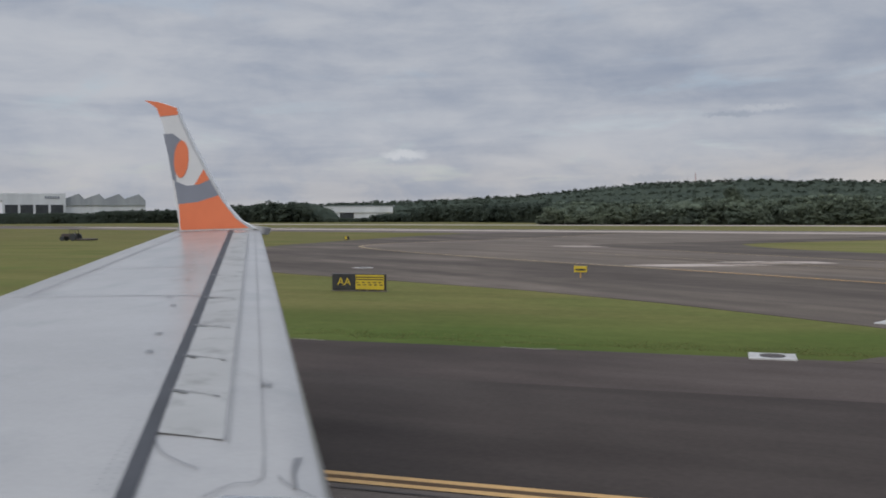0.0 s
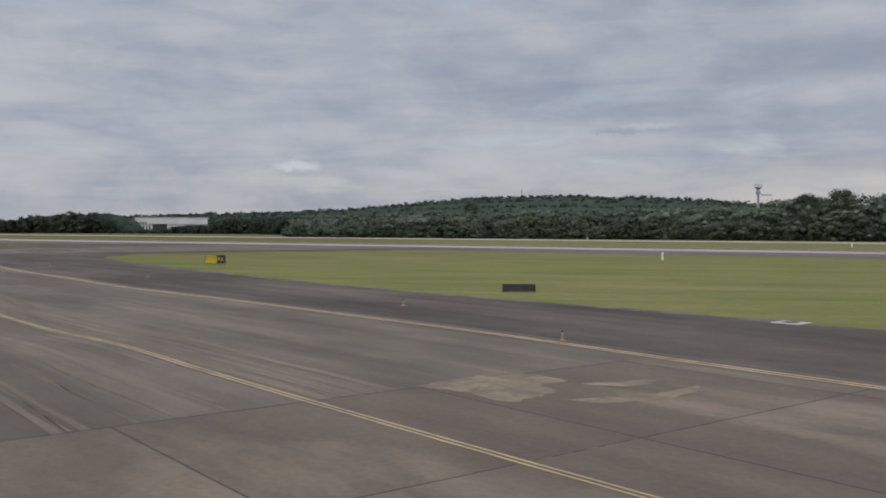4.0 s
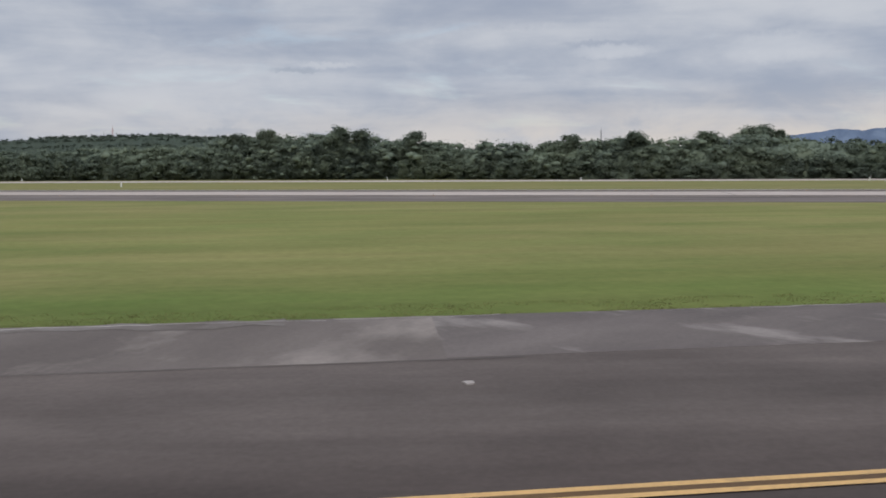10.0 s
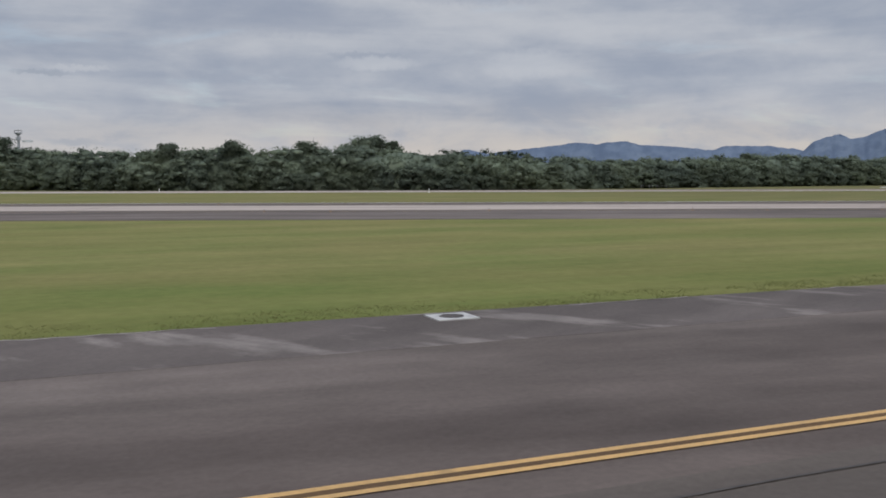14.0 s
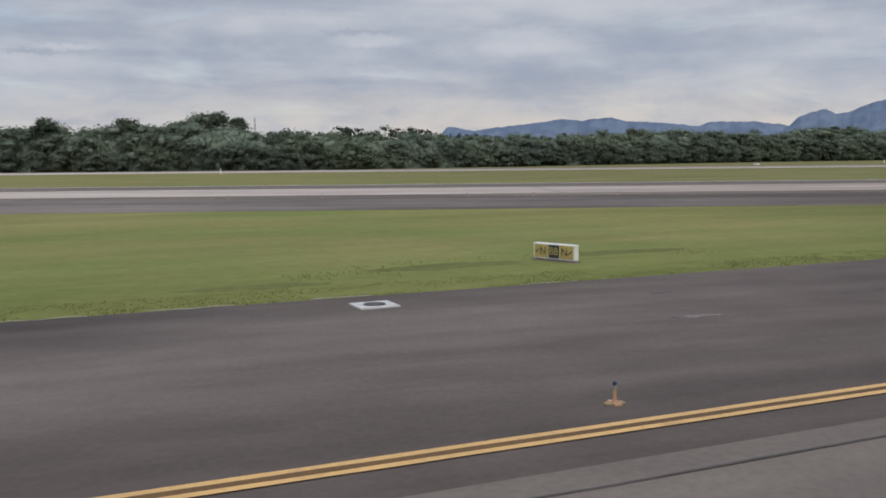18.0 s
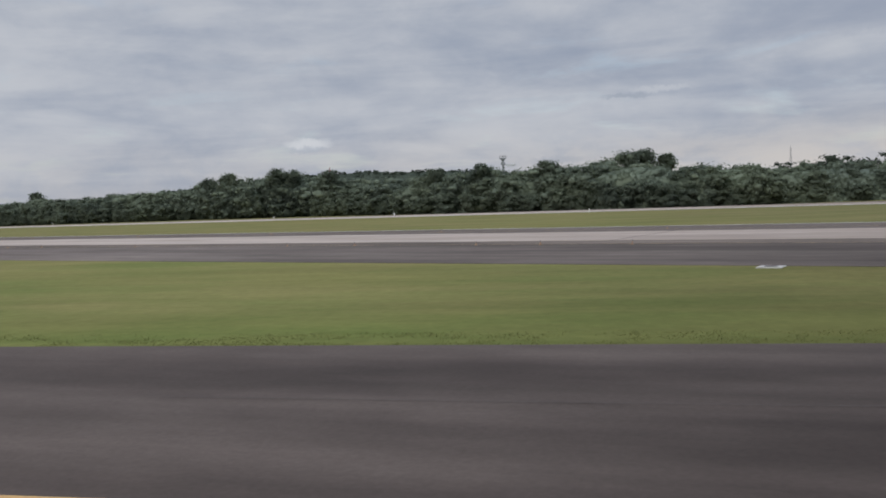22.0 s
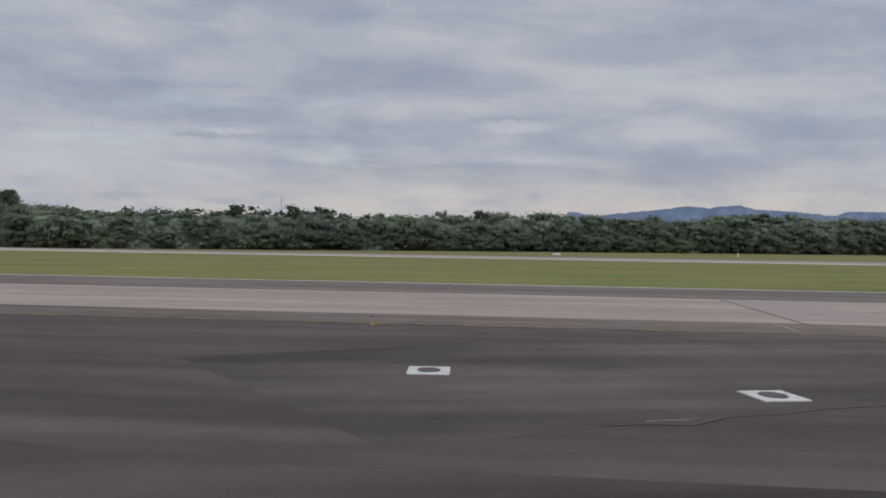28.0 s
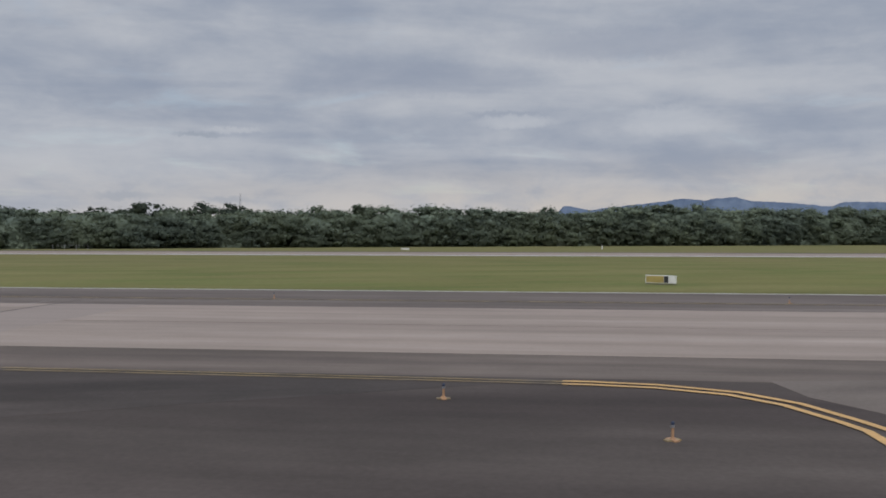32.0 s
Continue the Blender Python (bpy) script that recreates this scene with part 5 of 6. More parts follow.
for u, v in [(u, -14.9) for u in (-172, -142, -112, -82, -52, -16.3, -8.7, 9.5, 33.2, 41.9, 55.5, 61.8, 69.9, 98, 122, 152)] + [(30.0 * k + 2.0, 14.9) for k in range(-6, 9)]:
    p = S(u, v)
    copy_thing(lamp, pose(p[0], p[1], 0.03, 0, 0, -21))

# guard light at the hold line
guard = thing("guard_light", pose(226.1, 18.65, 0.03), "small orange guard light with black hoods on a short post", "signal light")
bm = bmesh.new()
bmesh.ops.create_cone(bm, cap_ends=True, segments=24, radius1=0.20, radius2=0.18, depth=0.02, matrix=Matrix.Translation((0, 0, 0.005)))
part("base_ring", bm, OLD_WHITE, guard)
part("flange", rod(bmesh.new(), (0, 0, 0.01), (0, 0, 0.04), 0.09, 0.08, 14), LAMP_ORANGE, guard)
part("post", rod(bmesh.new(), (0, 0, 0), (0, 0, 0.36), 0.05, 0.04, 12), LAMP_ORANGE, guard, "orange post")
part("bracket", rod(bmesh.new(), (0, -0.07, 0.34), (0, 0.07, 0.38), 0.025, 0.025, 10), METAL, guard)
head = part("housing", boxed(-0.07, -0.10, -0.11, 0.07, 0.10, 0.11, 0.03), LAMP_ORANGE, guard, "faded orange lamp housing tilted up", m=pose(0, 0, 0.47, 0, -14, 0))
for y in (-0.05, 0.05):
    part("lens", rod(bmesh.new(), (0.065, y, 0.02), (0.085, y, 0.02), 0.04, 0.04, 14), SIGN_DIM, head, "amber lens")
    part("hood", rod(bmesh.new(), (0.06, y, 0.05), (0.20, y, 0.085), 0.045, 0.035, 12), DARK, head)
# a yellow box light and far field equipment
for x, y, h, w, lab in ((20.8, 55.4, 0.75, 0.8, "yellow marker box on a short post in the asphalt"),):
    ob = thing("marker_box", pose(x, y, 0.02), lab, "marker")
    part("post", rod(bmesh.new(), (0, 0, 0), (0, 0, 0.4), 0.05), YELLOW, ob)
    part("box", boxed(-w / 2, -0.12, 0.35, w / 2, 0.12, h, 0.02), SIGN_Y, ob)
    part("stripe", boxed(-w / 2 + 0.08, -0.13, 0.47, w / 2 - 0.08, -0.118, 0.58), DARK, ob)
post = thing("white_marker_post", pose(108.8, 121.6, 0), "slim white marker post standing in the grass", "marker post", "white posts across the field")
part("shaft", rod(bmesh.new(), (0, 0, 0), (0, 0, 0.95), 0.16, 0.13, 10), SIGN_W, post)
part("cap", rod(bmesh.new(), (0, 0, 0.95), (0, 0, 1.1), 0.13, 0.02, 10), SIGN_W, post)
for x, y in ((285.0, 309.5 - 32), (348.2, 225.0), (572.0, 229.0), (228.0, 318.0), (38.4, 418.0), (88.7, 385.0), (156.4, 229.8)):
    copy_thing(post, pose(x, y, 0))
low_box = thing("runway_light_box", pose(519.3, 232.0, 0), "low white equipment box beside the runway", "equipment box")
part("box", boxed(-1.0, -0.4, 0.0, 1.0, 0.4, 0.45, 0.05), SIGN_W, low_box)
part("lid", boxed(-1.05, -0.45, 0.45, 1.05, 0.45, 0.52, 0.02), METAL, low_box)
fence = thing("marker_fence", pose(433, 250.5, 0, 0, 0, -12), "row of thin pale posts before the wood", "fence")
for k in range(4):
    part("fence_post", rod(bmesh.new(), (k * 2.9, 0, 0), (k * 2.9, 0, 1.3), 0.05), METAL, fence)
part("rail", boxed(0, -0.02, 1.0, 8.7, 0.02, 1.04), METAL, fence)


# ---- masts, tower, far buildings ----
def mast(x, y, z0, z1, w, mat, label):
    ob = thing("lattice_mast", pose(x, y, z0), label, "mast", "masts on the skyline")
    h = z1 - z0
    for i, (a, b) in enumerate(((-1, -1), (1, -1), (1, 1), (-1, 1))):
        part("leg", rod(bmesh.new(), (a * w, b * w, -1), (a * w * 0.35, b * w * 0.35, h), 0.14, 0.10, 5), mat, ob)
    bm = bmesh.new()
    for k in range(9):
        z, z2 = h * k / 9, h * (k + 1) / 9
        r, r2 = w * (1 - 0.65 * k / 9), w * (1 - 0.65 * (k + 1) / 9)
        for a, b in (((-r, -r, z), (r2, -r2, z2)), ((r, -r, z), (r2, r2, z2)), ((r, r, z), (-r2, r2, z2)), ((-r, r, z), (-r2, -r2, z2))):
            rod(bm, a, b, 0.07, 0.07, 4)
    part("bracing", bm, mat, ob)
    part("antenna", rod(bmesh.new(), (0, 0, h - 0.5), (0, 0, h + 3), 0.12, 0.05, 5), mat, ob)
    return ob


mast(-18, 1096, 28, 52, 1.3, STEEL_RED, "red and grey lattice radio mast on the wooded hill")
mast(-27, 1094, 28, 47, 0.7, METAL, "thin grey radio mast on the wooded hill")
mast(500, 914, 8, 42, 1.2, METAL, "grey lattice radio mast far behind the wood")
tw = thing("radar_tower", pose(227.6, 912, 9.4), "tall radar tower with a wide railed platform above the trees", "tower")
part("shaft", rod(bmesh.new(), (0, 0, 0), (0, 0, 33), 1.6, 1.1, 10), CLAD_GREY, tw)
part("cabin", boxed(-2.0, -2.0, 29, 2.0, 2.0, 32, 0.2), CLAD_GREY, tw)
part("platform", boxed(-3.1, -2.6, 35, 3.1, 2.6, 36, 0.1), CLAD_GREY, tw)
part("gallery", boxed(3, -3, 27.5, 12, 3, 29.5, 0.1), CLAD, tw)
bm = bmesh.new()
for a in (-2.9, 0, 2.9):
    for b in (-2.4, 2.4):
        rod(bm, (a, b, 36), (a, b, 38), 0.15, 0.15, 5)
box(bm, -3.1, -2.6, 37.8, 3.1, 2.6, 38.1)
part("railing", bm, METAL, tw)
part("bracket", rod(bmesh.new(), (0, 0, 33), (0, 0, 35), 1.2, 2.6, 10), CLAD_GREY, tw)


def hangar(x, y, ang, w, d, h, label, bays=0, door=0.5):
    ob = thing("hangar", pose(x, y, 0, 0, 0, ang), label, "hangar", "hangars across the airfield")
    part("wall", boxed(-w / 2, 0, 0, w / 2, d, h, 0.1), CLAD, ob)
    bm = bmesh.new()
    if bays:
        for k in range(bays):
            x0, x1 = w / 2 + k * 15.8, w / 2 + (k + 1) * 15.8
            v = [bm.verts.new(c) for c in ((x0, 4, h * 0.60), (x1, 4, h * 0.60), (x1, 4, h * 0.78), (x0 * 0.35 + x1 * 0.65, 4, h * 1.0), (x0, 4, h * 0.84))]
            v2 = [bm.verts.new((c.co.x, d, c.co.z)) for c in v]
            bm.faces.new(v)
            bm.faces.new(v2[::-1])
            for i in range(5):
                bm.faces.new((v[i], v2[i], v2[(i + 1) % 5], v[(i + 1) % 5]))
        bmesh.ops.recalc_face_normals(bm, faces=bm.faces)
        part("roof", bm, CLAD_GREY, ob, "blue-grey gabled roof bays")
        part("side_hall", boxed(w / 2 + 0.2, 5, 0, w / 2 + 15.8 * bays, d - 1, h * 0.61), CLAD, ob, "white side hall")
        part("canopy", boxed(-w / 2 - 12, 2, h * 0.75, -w / 2, d - 2, h * 1.0, 0.2), CLAD, ob)
        for k in range(6):
            part("name_bar", boxed(w * 0.17 + k * 1.9, -0.3, h * 0.82, w * 0.17 + k * 1.9 + 1.2, -0.1, h * 0.91), PAINT_GREY, ob)
    else:
        part("roof", boxed(-w / 2 - 1, -1, h, w / 2 + 1, d, h + 1.0, 0.2), CLAD_GREY, ob)
    for k in range(4):
        x0 = -w / 2 + w * (0.04 + 0.24 * k)
        part("door_leaf", boxed(x0, -0.25, 0, x0 + w * 0.20, -0.05, h * door), OPENING, ob, "dark open doorway")
    return ob


hangar(-513.2, 603, 42, 47, 60, 24.4, "large white hangar with grey gabled side bays", bays=4, door=0.62)
ob = thing("hangar", pose(-296.6, 761, 0, 0, 0, 25) @ Matrix.Diagonal((1.0, 1.0, 0.88, 1.0)), "long white hangar with a deep fascia and one dark open bay", "hangar", "hangars across the airfield")
part("wall", boxed(-31, 0.5, 0, 31, 40, 15.2, 0.1), CLAD, ob)
part("fascia", boxed(-31.3, -0.6, 9.2, 31.3, 0.45, 15.4, 0.05), CLAD, ob, "white fascia above the doors")
part("roof", boxed(-32, -1, 15.4, 33, 41, 16.2, 0.2), CLAD_GREY, ob)
part("open_bay", boxed(-16.5, 0.2, 0, -4.0, 0.48, 9.1), OPENING, ob, "dark open bay")
for k in range(5):
    part("door_slot", boxed(-30 + 2.6 * k, 0.3, 1.5, -28.8 + 2.6 * k, 0.48, 7.4), OPENING, ob)
for k in range(3):
    part("name_bar", boxed(-28 + 2.4 * k, -0.8, 9.6, -26.2 + 2.4 * k, -0.62, 11.2), PAINT_GREY, ob)
# mowing tractor out on the grass
trac = thing("mowing_tractor", pose(-81, 130.6, 0, 0, 0, 190), "small dark mowing tractor parked on the grass", "tractor")
part("hood", boxed(0.2, -0.40, 0.65, 1.8, 0.40, 1.25, 0.14), HOLE, trac)
for x in (-1.0, 0.1):
    for y in (-0.55, 0.55):
        part("cab_post", rod(bmesh.new(), (x, y, 0.8), (x * 0.9, y * 0.9, 1.9), 0.05, 0.04, 6), HOLE, trac)
part("cab_roof", boxed(-1.1, -0.62, 1.88, 0.2, 0.62, 2.0, 0.05), HOLE, trac)
part("seat", boxed(-0.9, -0.3, 0.8, -0.4, 0.3, 1.3, 0.08), DARK, trac)
part("mower_deck", boxed(-4.2, -1.3, 0.10, -1.5, 1.3, 0.38, 0.1), HOLE, trac)
for x, y, r in ((-0.7, -0.85, 0.65), (-0.7, 0.85, 0.65), (1.4, -0.7, 0.42), (1.4, 0.7, 0.42)):
    wheel = part("wheel", rod(bmesh.new(), (x, y - 0.2, r), (x, y + 0.2, r), r, r, 18), DARK, trac)
    part("rim", rod(bmesh.new(), (x, y - 0.22, r), (x, y + 0.22, r), r * 0.5, r * 0.5, 12), OPENING, wheel)

# ---- the aircraft's wing, as it stands at the start ----


def le(y):
    return -2.14 - 0.597 * (y - 4.5)


def te(y):
    return -9.49 - 0.327 * (y - 9.77) if y > 9.77 else -9.49 + 0.06 * (9.77 - y)


def deck(y):
    return 3.72 - 0.10 * (17.2 - y)


wing = thing("aircraft_wing", pose(30.366, -2.177, 0.001, 0.216, -0.93, -0.323), "light grey airliner wing with an upswept orange, grey and white tip", "aircraft wing")
bm = bmesh.new()
secs = []
for i in range(31):
    y = 1.2 + (17.35 - 1.2) * i / 30
    a, b, z, c = le(y), te(y), deck(y), le(y) - te(y)
    th = 0.085 * c
    prof = [(a - c, 0.0), (a - 0.8 * c, 0.0), (a - 0.55 * c, 0.006 * c), (a - 0.3 * c, 0.008 * c), (a - 0.12 * c, 0.004 * c), (a - 0.05 * c, -0.003 * c), (a - 0.012 * c, -0.008 * c), (a, -0.018 * c),
            (a - 0.012 * c, -0.045 * c), (a - 0.12 * c, -th - 0.02 * c), (a - 0.4 * c, -th - 0.03 * c), (a - 0.75 * c, -0.045 * c), (a - c, -0.012 * c)]
    secs.append([bm.verts.new((x, y, z + dz_)) for x, dz_ in prof])
for p, q in zip(secs, secs[1:]):
    for k in range(len(p)):
        j = (k + 1) % len(p)
        bm.faces.new((p[k], q[k], q[j], p[j]))
bm.faces.new(secs[0])
bm.faces.new(secs[-1][::-1])
bmesh.ops.recalc_face_normals(bm, faces=bm.faces)
part("skin", bm, SKIN, wing, smooth=True)


def on_wing(pts, lift=0.012):
    """A thin patch lying on the wing's top at places (x, y)."""
    bm = bmesh.new()

    def z(x, y):
        c, k = le(y) - te(y), (le(y) - x) / (le(y) - te(y))
        return deck(y) + c * float(np.interp(k, [0, 0.015, 0.05, 0.12, 0.3, 0.55, 0.8, 1], [-0.018, -0.0075, -0.003, 0.004, 0.008, 0.006, 0, 0])) + lift
    f = bm.faces.new([bm.verts.new((x, y, z(x, y))) for x, y in pts])
    if f.normal.z < 0:
        f.normal_flip()
    return bm


def stripe_x(y):
    return -3.22 - 0.553 * (y - 4.15)


def band(name, f0, f1, y0, y1, n, mat, label="", lift=0.012):
    for k in range(n):
        a, b = y0 + (y1 - y0) * k / n, y0 + (y1 - y0) * (k + 1) / n
        yield part(name, on_wing([(f0(a), a), (f1(a), a), (f1(b), b), (f0(b), b)], lift), mat, wing, label)


list(band("seal_strip", lambda y: stripe_x(y) - 0.05, lambda y: stripe_x(y) + 0.065, 2.6, 17.1, 10, STRIPE, "dark grey rubber seal", 0.014))
RIBS = [5.02, 5.95, 6.95, 8.15, 9.65, 11.3, 13.1, 15.2, 16.6]
for y0, y1 in zip(RIBS, RIBS[1:]):
    pl = part("slat_panel", on_wing([(-3.62 - 0.565 * (y0 - 5), y0), (-3.17 - 0.565 * (y0 - 5.06), y0), (-3.17 - 0.565 * (y1 - 5.06), y1 - 0.004), (-3.62 - 0.565 * (y1 - 5), y1 - 0.004)], 0.013), GRIME, wing, "grimy slat panel")
    xa, xb = -3.62 - 0.565 * (y1 - 5), -3.17 - 0.565 * (y1 - 5.06)
    part("slat_fitting", on_wing([(xa + 0.09, y1 - 0.05), (xa + 0.17, y1 - 0.06), (xa + 0.18, y1 - 0.10), (xa + 0.11, y1 - 0.10)], 0.02), STREAK, pl, "dark oily fitting")
    part("slat_bracket", on_wing([(xa - 0.01, y1 - 0.03), (xa + 0.05, y1 - 0.08), (xa + 0.13, y1 - 0.05), (xb - 0.10, y1 - 0.078), (xb - 0.01, y1 - 0.13), (xb - 0.02, y1 - 0.09), (xb - 0.12, y1 - 0.069), (xa + 0.12, y1 - 0.036), (xa + 0.05, y1 - 0.015)], 0.018), STREAK, pl, "dark streaked bracket")
list(band("slat_edge", lambda y: -3.14 - 0.565 * (y - 5.06), lambda y: -3.132 - 0.565 * (y - 5.06), 4.95, 16.6, 4, SEAM, "", 0.018))
list(band("nose_seam", lambda y: le(y) - 0.52 + 0.0215 * y, lambda y: le(y) - 0.514 + 0.0215 * y, 4.9, 16.9, 4, SEAM, "", 0.014))
for y, x0, x1 in ((9.72, -9.3, -6.35), (12.1, -9.9, -7.75)):
    part("skin_seam", on_wing([(x0, y), (x1, y), (x1, y + 0.018), (x0, y + 0.018)], 0.013), SEAM, wing)
for y in (6.6, 8.9, 11.4, 14.2):
    part("nose_joint", on_wing([(-3.13 - 0.565 * (y - 5.06), y), (le(y) - 0.10, y - 0.22), (le(y) - 0.10, y - 0.226), (-3.13 - 0.565 * (y - 5.06), y - 0.006)], 0.015), SEAM, wing)
for dx in (0.0, 0.05):
    part("stencil_mark", on_wing([(-3.60 + dx, 6.28), (-3.57 + dx, 6.28), (-3.585 + dx, 6.36), (-3.615 + dx, 6.36)], 0.015), SEAM, wing, "small grey stencilled mark")
list(band("aileron_seam", lambda y: te(y) + 0.45, lambda y: te(y) + 0.47, 9.8, 16.8, 4, SEAM, "", 0.013))
for y, dx in ((7.0, 0), (7.7, 0), (9.1, 0), (9.6, -0.12), (10.9, 0.02), (10.9, -0.2), (11.7, 0), (12.4, -0.05), (13.3, 0.05), (14.0, 0)):
    x = stripe_x(y) - 0.24 - 0.014 * y + dx
    bm = on_wing([(x - 0.04, y - 0.02), (x + 0.045, y - 0.024), (x + 0.05, y + 0.02), (x - 0.035, y + 0.026)], 0.016)
    part("fuel_cap", bm, SEAM, wing, "small dark access cap")
def wing_line(pts, wide):
    """A thin line drawn along places on the wing's top."""
    c = smooth_line(pts, 0.04)
    for k in range(len(c) - 1):
        d = (c[k + 1] - c[k]).normalized() * wide / 2
        yield [(c[k].x - d.y, c[k].y + d.x), (c[k].x + d.y, c[k].y - d.x), (c[k + 1].x + d.y, c[k + 1].y - d.x), (c[k + 1].x - d.y, c[k + 1].y + d.x)]


def wing_patches(name, quads, mat, lift, label=""):
    bm = bmesh.new()
    for q in quads:
        one = on_wing(q, lift)
        me_ = bpy.data.meshes.new("piece")
        one.to_mesh(me_)
        one.free()
        bm.from_mesh(me_)
        bpy.data.meshes.remove(me_)
    part(name, bm, mat, wing, label)


for pts in ([(-3.66, 5.02), (-3.51, 4.83), (-3.36, 4.69), (-3.16, 4.58), (-3.01, 4.52)], [(-2.75, 4.17), (-2.73, 4.29), (-2.71, 4.4), (-2.63, 4.45), (-2.61, 4.54), (-2.64, 4.62), (-2.77, 4.86)], [(-2.55, 4.63), (-2.49, 4.57), (-2.39, 4.51), (-2.21, 4.43)]):
    wing_patches("curved_seam", wing_line(pts, 0.008), SEAM, 0.014)
for pts in ([(-3.38, 4.08), (-3.49, 4.31), (-3.63, 4.59), (-3.77, 4.89), (-3.93, 5.21)], [(-3.31, 4.09), (-3.42, 4.33), (-3.55, 4.57), (-3.68, 4.85)]):
    wing_patches("rivet_row", [[(q.x - 0.006, q.y - 0.006), (q.x + 0.006, q.y - 0.006), (q.x + 0.006, q.y + 0.006), (q.x - 0.006, q.y + 0.006)] for q in smooth_line(pts, 0.07)], SEAM, 0.013, "row of small dark rivets")
part("stall_strip", on_wing([(-2.60, 4.92), (-2.57, 4.97), (-2.53, 4.84), (-2.47, 4.68), (-2.36, 4.50), (-2.37, 4.49), (-2.485, 4.67), (-2.56, 4.82)], 0.016), SEAM, wing, "curled dark leading edge fitting")
# upswept tip


def blade(pts, y0, y1):
    bm = bmesh.new()
    f = bm.faces.new([bm.verts.new((x, y0, z)) for x, z in pts])
    g = bmesh.ops.extrude_face_region(bm, geom=[f])
    for v in g["geom"]:
        if isinstance(v, bmesh.types.BMVert):
            v.co.y = y1
    bmesh.ops.recalc_face_normals(bm, faces=bm.faces)
    return bm


OUTLINE = [(-12.68, 6.67), (-12.31, 6.61), (-11.85, 6.46), (-11.72, 6.15), (-11.41, 5.55), (-11.04, 4.92), (-10.67, 4.3), (-10.34, 3.95), (-9.93, 3.75), (-11.86, 3.72), (-11.98, 4.54), (-12.1, 5.3), (-12.21, 6.05), (-12.31, 6.36), (-12.46, 6.56)]
tip = part("winglet", blade(OUTLINE, 17.412, 17.50), PAINT_WHITE, wing, "white upswept wing tip")
for nm, pts, mt_, y0, lab in (("tip_paint", [(-12.66, 6.66), (-12.31, 6.6), (-11.86, 6.45), (-11.8, 6.3), (-12.28, 6.28), (-12.37, 6.48)], ORANGE, 17.404, "orange paint"),
                              ("base_paint", [(-11.87, 4.33), (-11.38, 4.37), (-10.86, 4.5), (-10.62, 4.18), (-10.34, 3.93), (-10.13, 3.78), (-11.84, 3.76)], ORANGE, 17.404, "orange paint"),
                              ("band_paint", [(-11.97, 4.85), (-11.65, 4.73), (-11.36, 4.75), (-11.05, 4.86), (-10.86, 4.5), (-11.38, 4.37), (-11.88, 4.33)], PAINT_GREY, 17.405, "blue-grey paint"),
                              ("crescent_paint", [(-12.21, 5.89), (-11.97, 5.89), (-11.76, 5.74), (-11.88, 5.5), (-11.94, 5.1), (-11.91, 4.83), (-12.01, 4.88), (-12.09, 5.36)], PAINT_GREY, 17.406, "blue-grey paint"),
                              ("oval_paint", [(-11.77 + 0.185 * math.cos(t) + 0.03 * math.sin(t), 5.32 + 0.41 * math.sin(t)) for t in np.linspace(0, 6.0, 20)], ORANGE, 17.400, "orange paint"),
                              ("petal_paint", [(-11.45, 4.75), (-11.21, 5.08), (-11.06, 4.86), (-11.33, 4.75)], ORANGE, 17.403, "orange paint"),
                              ("leading_edge", [(-11.85, 6.46), (-11.72, 6.15), (-11.41, 5.55), (-11.04, 4.92), (-10.67, 4.3), (-10.34, 3.95), (-9.93, 3.75), (-10.13, 3.78), (-10.43, 3.98), (-10.75, 4.35), (-11.12, 4.93), (-11.48, 5.56), (-11.77, 6.15)], SKIN_PALE, 17.398, "pale bare leading edge")):
    part(nm, blade(pts, y0, 17.413), mt_, tip, lab)
fair = bmesh.new()
pf = []
for k in range(9):
    t = k / 8 * 1.45
    y, z = 17.3 + 0.16 * math.sin(t), deck(17.3) - 0.10 + 0.17 * (1 - math.cos(t))
    pf.append([fair.verts.new((x, y + o, z + p)) for x, o, p in ((le(17.3) + 0.15, 0, 0), (le(17.3) - 0.3, 0, 0.06), (te(17.3), 0, 0.06), (te(17.3), 0.06, 0))])
for p, q in zip(pf, pf[1:]):
    for k in range(4):
        fair.faces.new((p[k], q[k], q[(k + 1) % 4], p[(k + 1) % 4]))
part("tip_fairing", fair, SKIN, wing, smooth=True)
# engine cowling under and ahead of the wing
bm = bmesh.new()
rows_ = []
for x, r in ((-2.6, 0.75), (-1.8, 0.92), (-0.6, 1.02), (0.8, 1.04), (1.9, 1.02), (2.6, 0.97), (2.95, 0.90), (3.08, 0.82), (3.02, 0.76), (2.4, 0.72)):
    rows_.append([bm.verts.new((x, 4.1 + r * math.sin(a), 1.50 + r * math.cos(a))) for a in np.linspace(0, 2 * math.pi, 40, endpoint=False)])
for p, q in zip(rows_, rows_[1:]):
    for k in range(40):
        bm.faces.new((p[k], q[k], q[(k + 1) % 40], p[(k + 1) % 40]))
bmesh.ops.recalc_face_normals(bm, faces=bm.faces)
nac = part("engine_cowling", bm, PAINT_WHITE, wing, "white engine cowling with riveted panel seams", smooth=True)
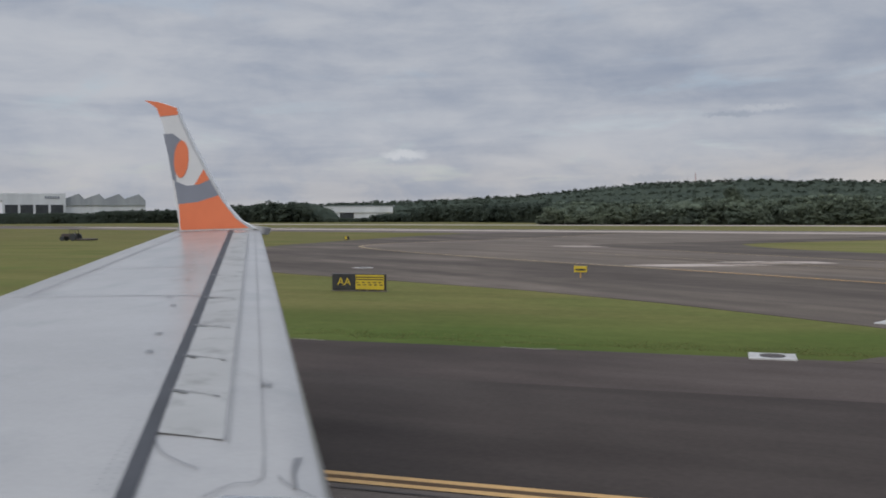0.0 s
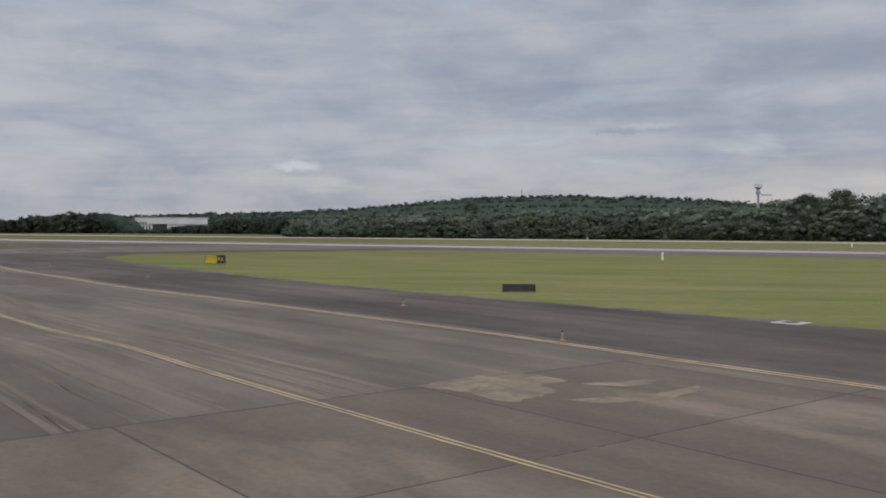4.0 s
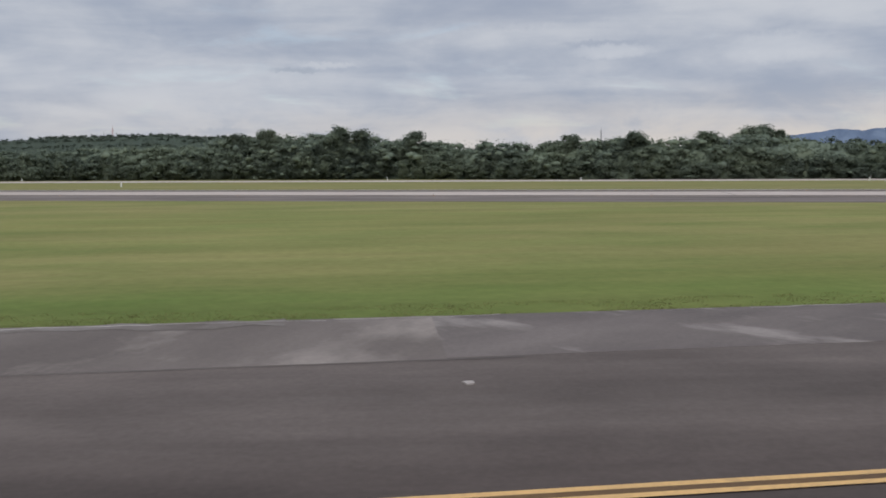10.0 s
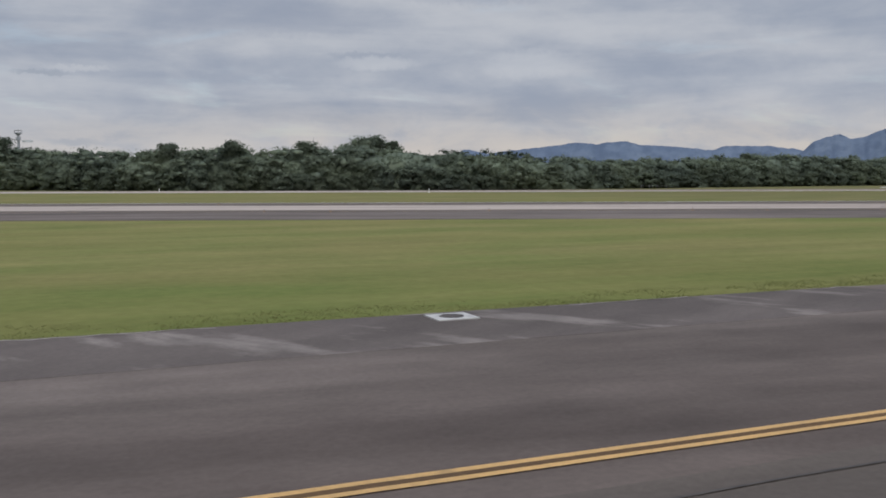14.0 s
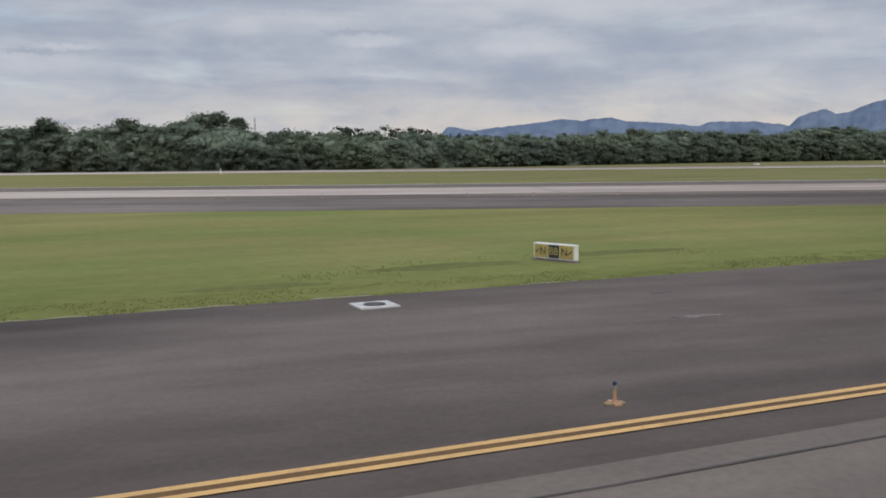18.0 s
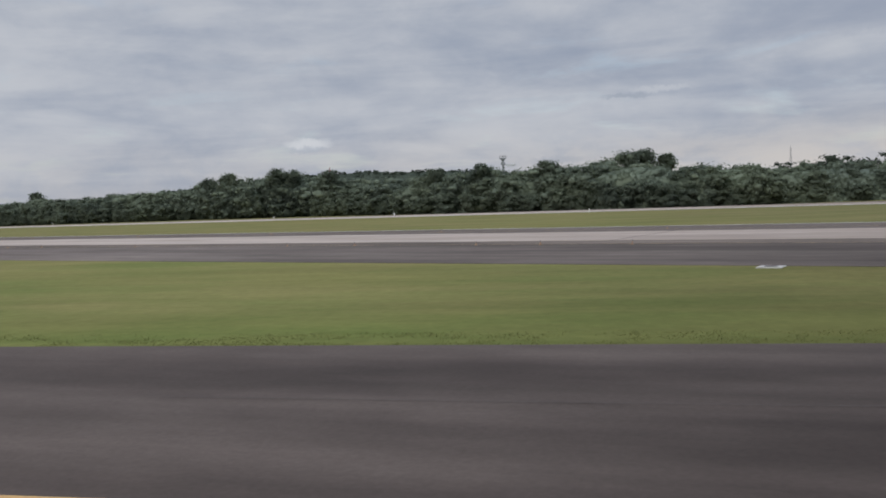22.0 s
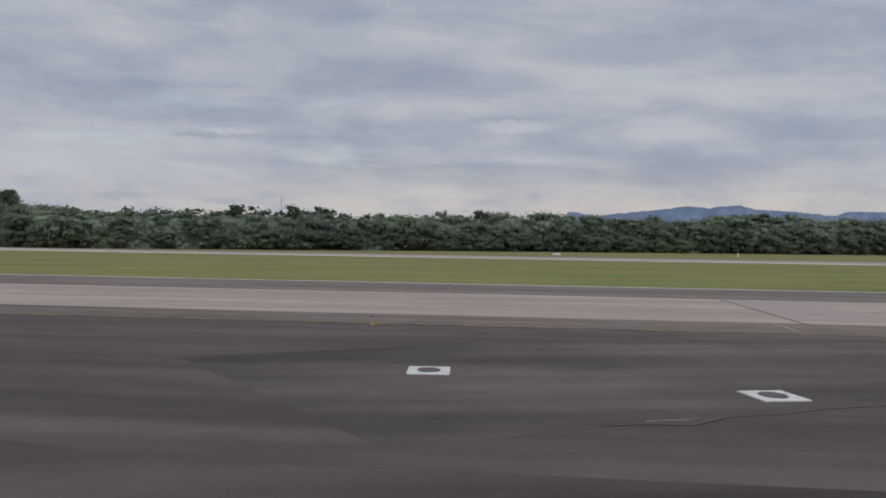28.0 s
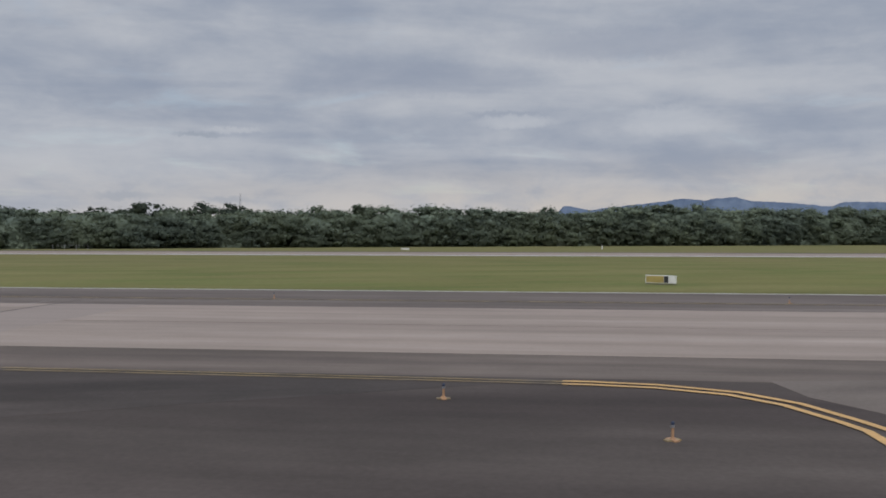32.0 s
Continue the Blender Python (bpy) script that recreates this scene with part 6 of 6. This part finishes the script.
for x, r in ((-0.62, 1.0215), (0.85, 1.042), (1.92, 1.021)):
    bm = bmesh.new()
    c0 = [bm.verts.new((x, 4.1 + (r + 0.002) * math.sin(a), 1.50 + (r + 0.002) * math.cos(a))) for a in np.linspace(-1.5, 1.5, 30)]
    c1 = [bm.verts.new((x + 0.014, 4.1 + (r + 0.002) * math.sin(a), 1.50 + (r + 0.002) * math.cos(a))) for a in np.linspace(-1.5, 1.5, 30)]
    for k in range(29):
        bm.faces.new((c0[k], c0[k + 1], c1[k + 1], c1[k]))
    part("panel_seam", bm, SEAM, nac)
bm = bmesh.new()
secs = [[bm.verts.new((x + s_ * 0.0, 4.1 + w * o, z)) for o, z in ((-1, z0), (-0.6, z1), (0.6, z1), (1, z0))] for x, w, z0, z1, s_ in ((-4.2, 0.20, 1.6, 2.36, 0), (-2.6, 0.26, 1.9, 2.44, 0), (-1.4, 0.26, 2.3, 2.50, 0), (0.2, 0.18, 2.35, 2.56, 0), (1.2, 0.05, 2.40, 2.545, 0))]
for p, q in zip(secs, secs[1:]):
    for k in range(3):
        bm.faces.new((p[k], p[k + 1], q[k + 1], q[k]))
bmesh.ops.recalc_face_normals(bm, faces=bm.faces)
part("pylon_fairing", bm, SKIN_PALE, wing, "smooth pylon fairing", smooth=True)
# main wheels that carry it
gear = part("landing_gear", boxed(-6.35, 1.42, 1.0, -6.15, 1.58, deck(1.5) - 0.3, 0.03), METAL, wing, "steel landing gear leg")
for y in (1.28, 1.72):
    tyre = part("tyre", rod(bmesh.new(), (-6.25, y - 0.17, 0.565), (-6.25, y + 0.17, 0.565), 0.54, 0.54, 28), DARK, gear, "black rubber tyre")
    part("rim", rod(bmesh.new(), (-6.25, y - 0.175, 0.565), (-6.25, y + 0.175, 0.565), 0.27, 0.27, 20), METAL, tyre)
part("axle", rod(bmesh.new(), (-6.25, 1.2, 0.565), (-6.25, 1.8, 0.565), 0.09, 0.09, 12), METAL, gear)
part("strut", rod(bmesh.new(), (-6.25, 1.5, 0.5), (-6.25, 1.5, 1.3), 0.10, 0.10, 12), METAL, gear)
